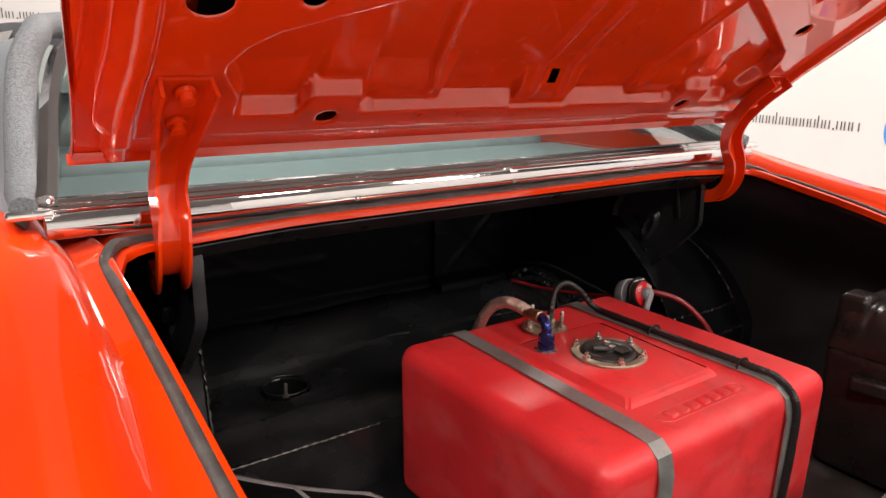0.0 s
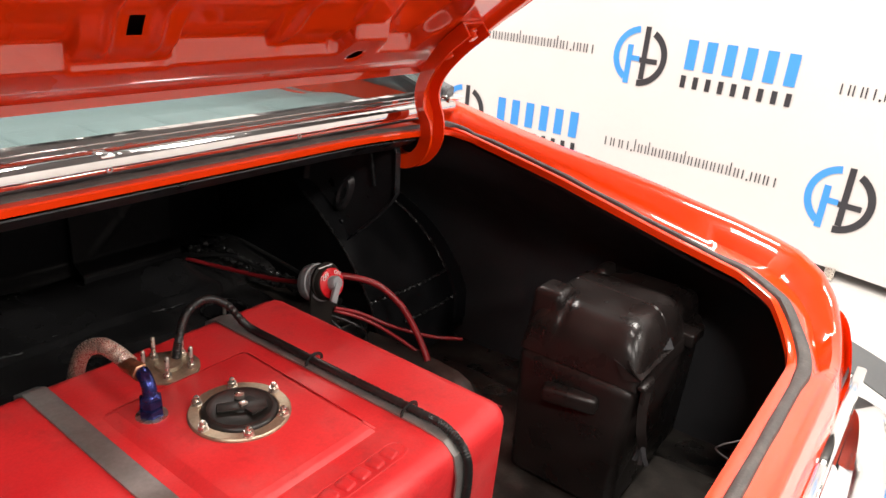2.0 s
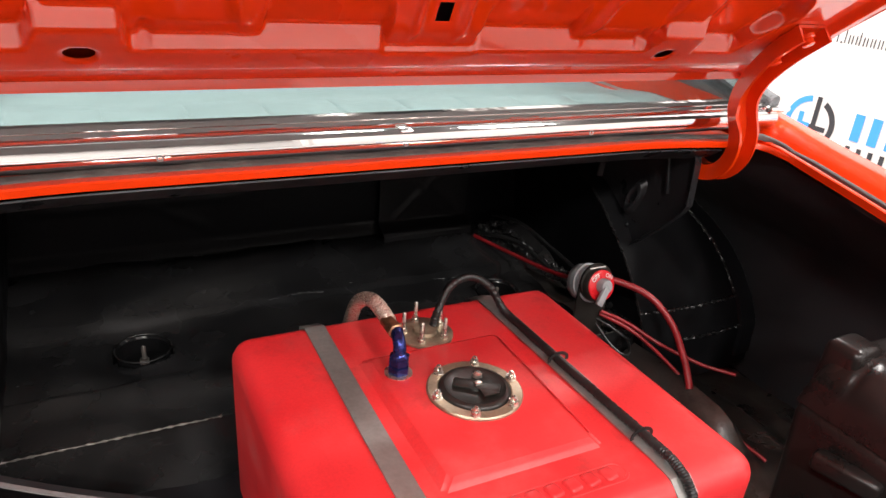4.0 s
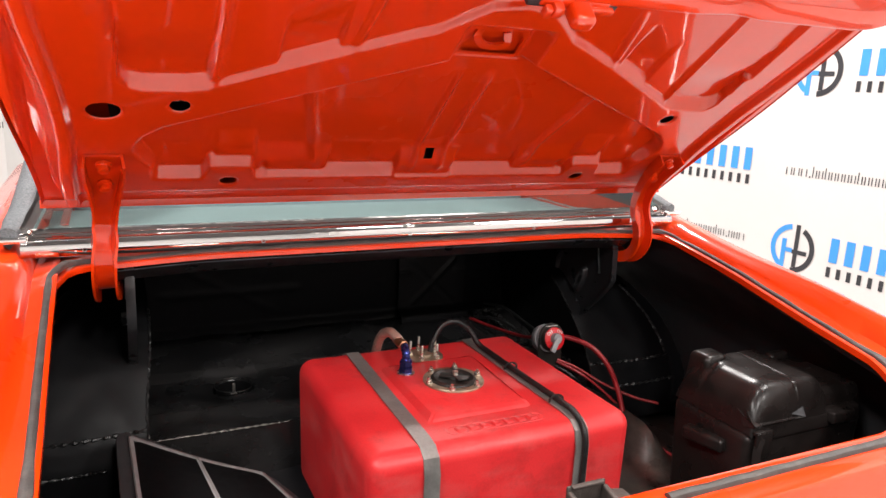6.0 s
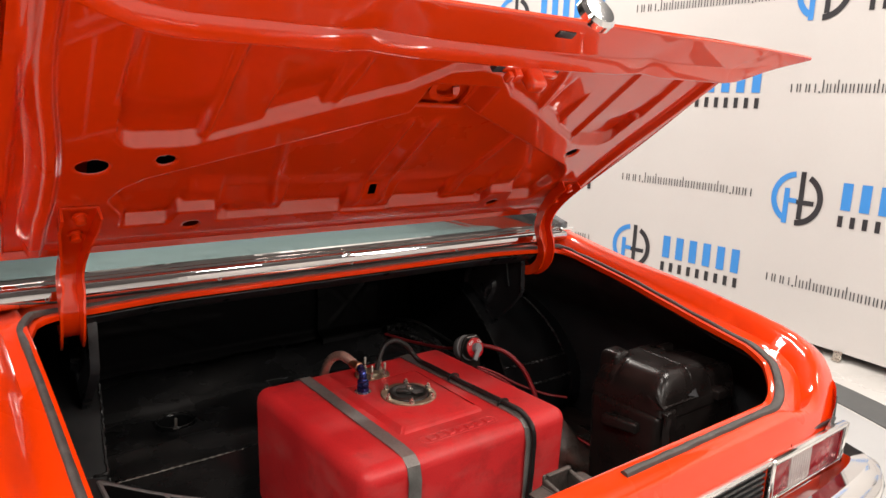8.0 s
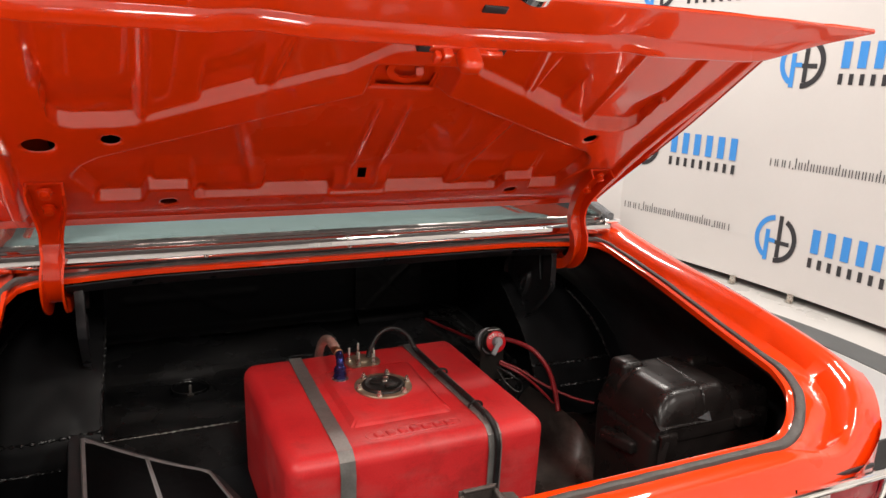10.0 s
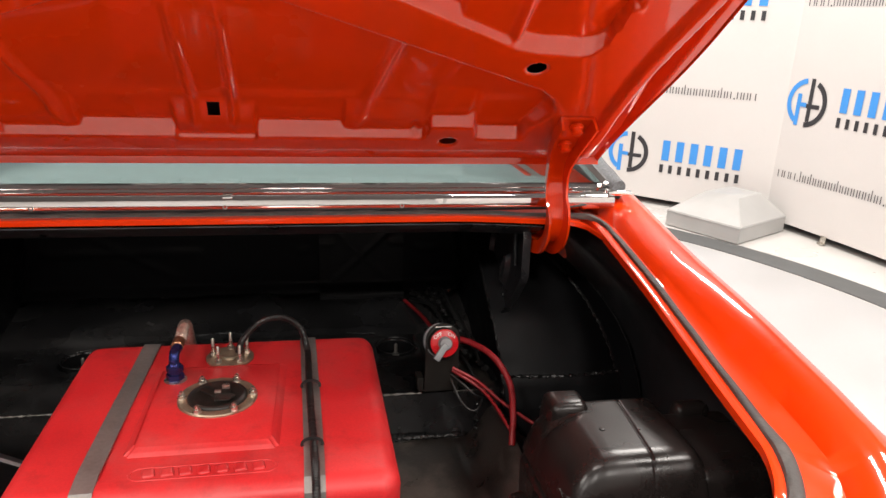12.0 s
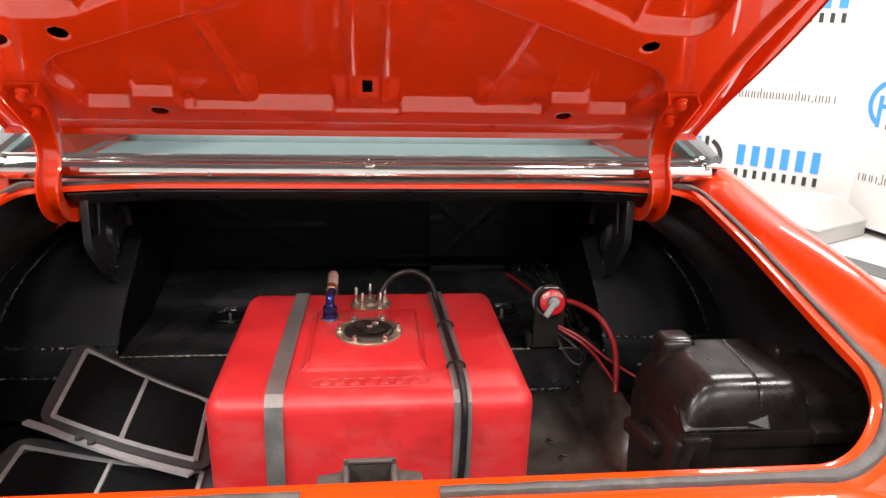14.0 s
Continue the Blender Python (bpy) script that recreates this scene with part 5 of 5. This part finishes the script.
# upturned front lip with its pointed ends
lip = sheet(lambda u, v: (0.412 + 0.112 * u - 0.003 * (1 - u) * v, 0.4835 + 0.022 * v, 0.884 + 0.014 * v * v + 0.010 * v * (abs(2 * u - 1) ** 6)), steps(0, 1, 20), steps(0, 1, 6))
part("front_lip", solid(lip, 0.002), BOX_BLACK, lid_b, "", 35)
# this fin's grey paints the reflection on its facet
fin = bmesh.new()
fv = [fin.verts.new(p) for p in ((0.5275, 0.498, 0.916), (0.5275, 0.482, 0.886), (0.500, 0.489, 0.893), (0.5295, 0.505, 0.886), (0.5295, 0.500, 0.914), (0.5295, 0.482, 0.886))]
for f in ((0, 1, 2), (0, 2, 3), (1, 3, 2), (0, 4, 5, 1), (4, 3, 5), (0, 3, 4), (1, 5, 3)):
    fin.faces.new([fv[k] for k in f])
part("corner_fin", fin, FIN_GREY, lid_b, "moulded corner fin, its facet's reflection painted as grey", 20)
fin = bmesh.new()
fv = [fin.verts.new(p) for p in ((0.412, 0.525, 0.902), (0.412, 0.483, 0.883), (0.432, 0.488, 0.884), (0.4095, 0.505, 0.878))]
for f in ((0, 1, 2), (0, 2, 3), (1, 3, 2), (0, 3, 1)):
    fin.faces.new([fv[k] for k in f])
part("corner_fin", fin, BOX_BLACK, lid_b, "", 20)
part("mould_mark", turned([(0.004, 0.0), (0.0035, 0.0012), (0.002, 0.0014)], 10, (0.482, 0.575, dome_z(0.482, 0.575))), BOX_BLACK, lid_b)
part("hold_down_clip", join(box(0.036, 0.006, 0.046, (0.429, 0.478, 0.853), 0.002), box(0.04, 0.010, 0.008, (0.429, 0.481, 0.874), 0.003)), BOX_BLACK, batt, "black hold-down clip")
strap_end = [Vector((0.420, 0.476, 0.868)), Vector((0.413, 0.474, 0.846)), Vector((0.410, 0.470, 0.820)), Vector((0.411, 0.465, 0.800)), Vector((0.412, 0.463, 0.790))]
hold_strap = part("hold_down_strap", swept(spline(strap_end, 5), [(-0.0065, -0.001), (0.0065, -0.001), (0.0065, 0.001), (-0.0065, 0.001)], up=(-0.8, -0.6, 0)), BOX_BLACK, batt, "loose end of the black hold-down strap")
for k in (-1, 0, 1):
    tail = spline([Vector((0.412, 0.463, 0.793)), Vector((0.411 - 0.002 * k, 0.463 - 0.005 * k, 0.781)), Vector((0.409, 0.461 - 0.009 * k, 0.766 + 0.003 * abs(k)))], 4)
    part("strap_fray", swept(tail, [(-0.003, -0.0008), (0.003, -0.0008), (0.003, 0.0008), (-0.003, 0.0008)], up=(-0.8, -0.6, 0)), FIN_GREY, hold_strap, "pale frayed strands")
part("side_handle", box(0.024, 0.078, 0.024, (0, 0, 0), 0.006, 3, Matrix.Rotation(radians(14), 4, "Z")), BOX_BLACK, batt, "moulded side handle").location = (0.396, 0.57, 0.828)

# ---- cut-off switch on its bracket ----
sw = thing("cutoff_switch", "red and grey battery cut-off switch on a black bracket", "switch")
part("bracket", join(box(0.063, 0.004, 0.105, (0.366, 1.017, 0.813), 0.0015), turned([(0.0315, -0.004), (0.0315, 0.0)], 32, (0.366, 1.012, 0.866), Matrix.Rotation(radians(80), 4, "X")), box(0.075, 0.03, 0.004, (0.362, 1.032, 0.7625), 0.001), box(0.012, 0.03, 0.025, (0.327, 1.030, 0.777), 0.002)), CAP_BLACK, sw, "black steel bracket")
face = Matrix.Rotation(radians(72), 4, "X")
part("switch_body", turned([(0.018, -0.058), (0.026, -0.056), (0.031, -0.050), (0.031, -0.040), (0.033, -0.039), (0.033, -0.030), (0.031, -0.029), (0.031, -0.020), (0.026, -0.018)], 36, (0.366, 1.0, 0.866), face), SWITCH_GREY, sw, "grey ribbed switch body")
part("switch_collar", turned([(0.024, -0.030), (0.0285, -0.026), (0.0285, -0.004), (0.026, -0.001)], 36, (0.366, 1.0, 0.866), face), CAP_BLACK, sw, "black switch collar")
part("switch_face", turned([(0.0255, -0.002), (0.0255, 0.001), (0.022, 0.003)], 36, (0.366, 1.0, 0.866), face), SWITCH_RED, sw, "round red dial face")
key_m = Matrix.Translation((0.366, 1.0, 0.866)) @ face
key = join(turned([(0.0125, 0.0), (0.0125, 0.012), (0.010, 0.0155)], 16), box(0.012, 0.034, 0.008, (-0.009, -0.014, 0.014), 0.002, 2, Matrix.Rotation(radians(-35), 4, "Z")))
bmesh.ops.transform(key, matrix=key_m, verts=key.verts)
part("switch_key", key, SWITCH_GREY, sw, "cast metal switch key")
strip = box(0.030, 0.0016, 0.009, (0, 0.0285, -0.010), 0.0004)
bmesh.ops.transform(strip, matrix=key_m, verts=strip.verts)
part("label_strip", strip, WHITE_PRINT, sw, "white label strip with dark lettering bar")
bar = box(0.024, 0.0006, 0.004, (0, 0.0296, -0.010))
bmesh.ops.transform(bar, matrix=key_m, verts=bar.verts)
part("label_bar", bar, SIGN_BLACK, sw)


def lettering(text, size, m, mat, parent, name):
    cu = bpy.data.curves.new(name, "FONT")
    cu.body, cu.size, cu.extrude, cu.align_x = text, size, 0.0002, "CENTER"
    ob = new(name, cu)
    cu.materials.append(mat)
    ob.parent, ob.matrix_basis = parent, m
    return ob


lettering("OFF", 0.0095, key_m @ pose(-0.0115, 0.0115, 0.0042, 0, 0, 28), WHITE_PRINT, sw, "lettering_off")
lettering("ON", 0.0095, key_m @ pose(0.0115, 0.0115, 0.0042, 0, 0, -28), WHITE_PRINT, sw, "lettering_on")

# ---- cables ----
def cable(name, pts, r, mat, label):
    return tagged(part(name, tube(pts, r, 10, 10), mat), label, "cable", "trunk cables")


cable("battery_cable", [(0.385, 1.045, 0.855), (0.42, 1.02, 0.855), (0.455, 0.98, 0.842), (0.475, 0.94, 0.81), (0.472, 0.90, 0.775), (0.465, 0.872, 0.748), (0.462, 0.862, 0.735)], 0.0058, WIRE_RED, "thick dark red battery cable curving down to the floor")
cable("red_wire", [(0.385, 1.01, 0.81), (0.43, 0.99, 0.79), (0.47, 0.95, 0.765), (0.52, 0.90, 0.745), (0.56, 0.86, 0.74)], 0.0032, WIRE_RED, "thin red wire running across the trunk floor")
cable("red_wire", [(0.385, 1.012, 0.805), (0.44, 0.975, 0.775), (0.47, 0.90, 0.74), (0.50, 0.82, 0.69), (0.52, 0.74, 0.67)], 0.0032, WIRE_RED, "thin red wire running across the trunk floor")
cable("red_wire", [(0.345, 1.37, 0.80), (0.37, 1.28, 0.80), (0.375, 1.15, 0.82), (0.365, 1.05, 0.85)], 0.004, WIRE_RED, "red wire running from the bulkhead to the switch")
cable("black_wire", [(0.36, 1.38, 0.80), (0.40, 1.30, 0.81), (0.415, 1.18, 0.795), (0.43, 1.08, 0.78), (0.44, 1.0, 0.765)], 0.004, CONDUIT, "black wire along the trunk floor")

cable("black_wire", [(0.372, 1.03, 0.80), (0.40, 1.0, 0.785), (0.42, 0.985, 0.77), (0.44, 0.99, 0.757), (0.47, 1.01, 0.752)], 0.0022, CONDUIT, "thin black wire hanging below the switch")
cable("black_wire", [(0.38, 1.03, 0.795), (0.395, 0.985, 0.76), (0.415, 0.965, 0.745), (0.435, 0.98, 0.75), (0.45, 1.03, 0.77)], 0.0022, CONDUIT, "thin black wire hanging below the switch")
cable("black_wire", [(0.40, 1.40, 0.83), (0.425, 1.33, 0.835), (0.44, 1.25, 0.82), (0.452, 1.15, 0.80), (0.455, 1.08, 0.78)], 0.0035, CONDUIT, "black wire along the wheel housing")

# ---- floor mats ----
def floor_mat(label, a, b, c, d, skirt=False):
    """A mat over the four corners of its piping: back left, back right, front right, front left."""
    mat = thing("floor_mat", label, "floor mat", "floor mats")
    a, b, c, d = (Vector(p) for p in (a, b, c, d))
    up = (b - a).cross(a - d).normalized()
    up = up if up.z > 0 else -up

    def at(u, v, h=0.0):
        sag = -0.006 * math.sin(math.pi * min(1, max(0, u)))
        return (a * (1 - u) + b * u) * (1 - v) + (d * (1 - u) + c * u) * v + up * (h + sag)

    def plate(e, h0, h1):
        lo_, hi_ = -e, 1 + e
        n = 14
        loop = []
        for k in range(4 * n):
            t = (k % n) / n
            u, v = ((lo_ + (hi_ - lo_) * t, lo_), (hi_, lo_ + (hi_ - lo_) * t), (hi_ - (hi_ - lo_) * t, hi_), (lo_, hi_ - (hi_ - lo_) * t))[k // n]
            du, dv = u - 0.5, v - 0.5
            r = (abs(du) ** 9 + abs(dv) ** 9) ** (1 / 9) / (0.5 + e)
            loop.append((0.5 + du / r, 0.5 + dv / r))
        bm = bmesh.new()
        rings_ = []
        for f, h in ((1.0, h0), (1.0, h1), (0.72, h1), (0.4, h1), (0.05, h1)):
            rings_.append([bm.verts.new(at(0.5 + (u - 0.5) * f, 0.5 + (v - 0.5) * f, h)) for u, v in loop])
        for p, q in zip(rings_, rings_[1:]):
            for k in range(len(loop)):
                bm.faces.new((p[k], p[(k + 1) % len(loop)], q[(k + 1) % len(loop)], q[k]))
        bm.faces.new(rings_[-1])
        return bm

    part("mat_base", plate(0.10, -0.004, 0.0), MAT_EDGE, mat, "dark grey rubber rim")
    part("carpet", plate(0.0, 0.0, 0.003), MAT_BLACK, mat, "black carpet insert")
    for q in ([(0, 0), (1, 0)], [(1, 0), (1, 1)], [(1, 1), (0, 1)], [(0, 1), (0, 0)], [(0.5, 0), (0.5, 1)]):
        line = [at(q[0][0] + (q[1][0] - q[0][0]) * f, q[0][1] + (q[1][1] - q[0][1]) * f, 0.002) for f in steps(0, 1, 8)]
        part("piping", swept(line, [(-0.0042, 0), (-0.003, 0.003), (0.003, 0.003), (0.0042, 0)], up=up), MAT_TRIM, mat, "pale grey piping")
    if skirt:
        line = [at(f, 1.125 + 0.02 * f, -0.006) for f in steps(-0.16, 1.0, 14)]
        part("edge_strip", swept(line, [(-0.007, 0), (-0.006, 0.004), (0.006, 0.004), (0.007, 0)], up=up), MAT_TRIM, mat, "pale rubber edge strip")
        for f in (0.24, 0.33):
            part("edge_nib", turned([(0.007, 0.0), (0.006, 0.006), (0.003, 0.008)], 10, at(f, 1.12, -0.004)), MAT_EDGE, mat)
    return mat


floor_mat("black carpet car mat with pale grey piping lying in the trunk", (-0.515, 0.952, 0.802), (-0.30, 0.925, 0.705), (-0.262, 0.66, 0.752), (-0.508, 0.772, 0.77), True)
floor_mat("black carpet car mat with pale grey piping on the trunk floor", (-0.545, 0.745, 0.732), (-0.25, 0.655, 0.735), (-0.25, 0.42, 0.70), (-0.55, 0.46, 0.70))

for pts, mat, col in (([(0.60, 0.37, 0.70), (0.57, 0.40, 0.73), (0.545, 0.39, 0.76), (0.56, 0.36, 0.78), (0.59, 0.345, 0.80)], MAT_TRIM, "pale grey"), ([(0.60, 0.36, 0.71), (0.588, 0.37, 0.75), (0.60, 0.36, 0.79)], BRASS, "yellow"), ([(0.61, 0.37, 0.70), (0.612, 0.36, 0.75), (0.604, 0.35, 0.80)], SWITCH_GREY, "green-grey")):
    cable("lamp_wire", pts, 0.0013, mat, "thin loose " + col + " lamp wire in the trunk corner")
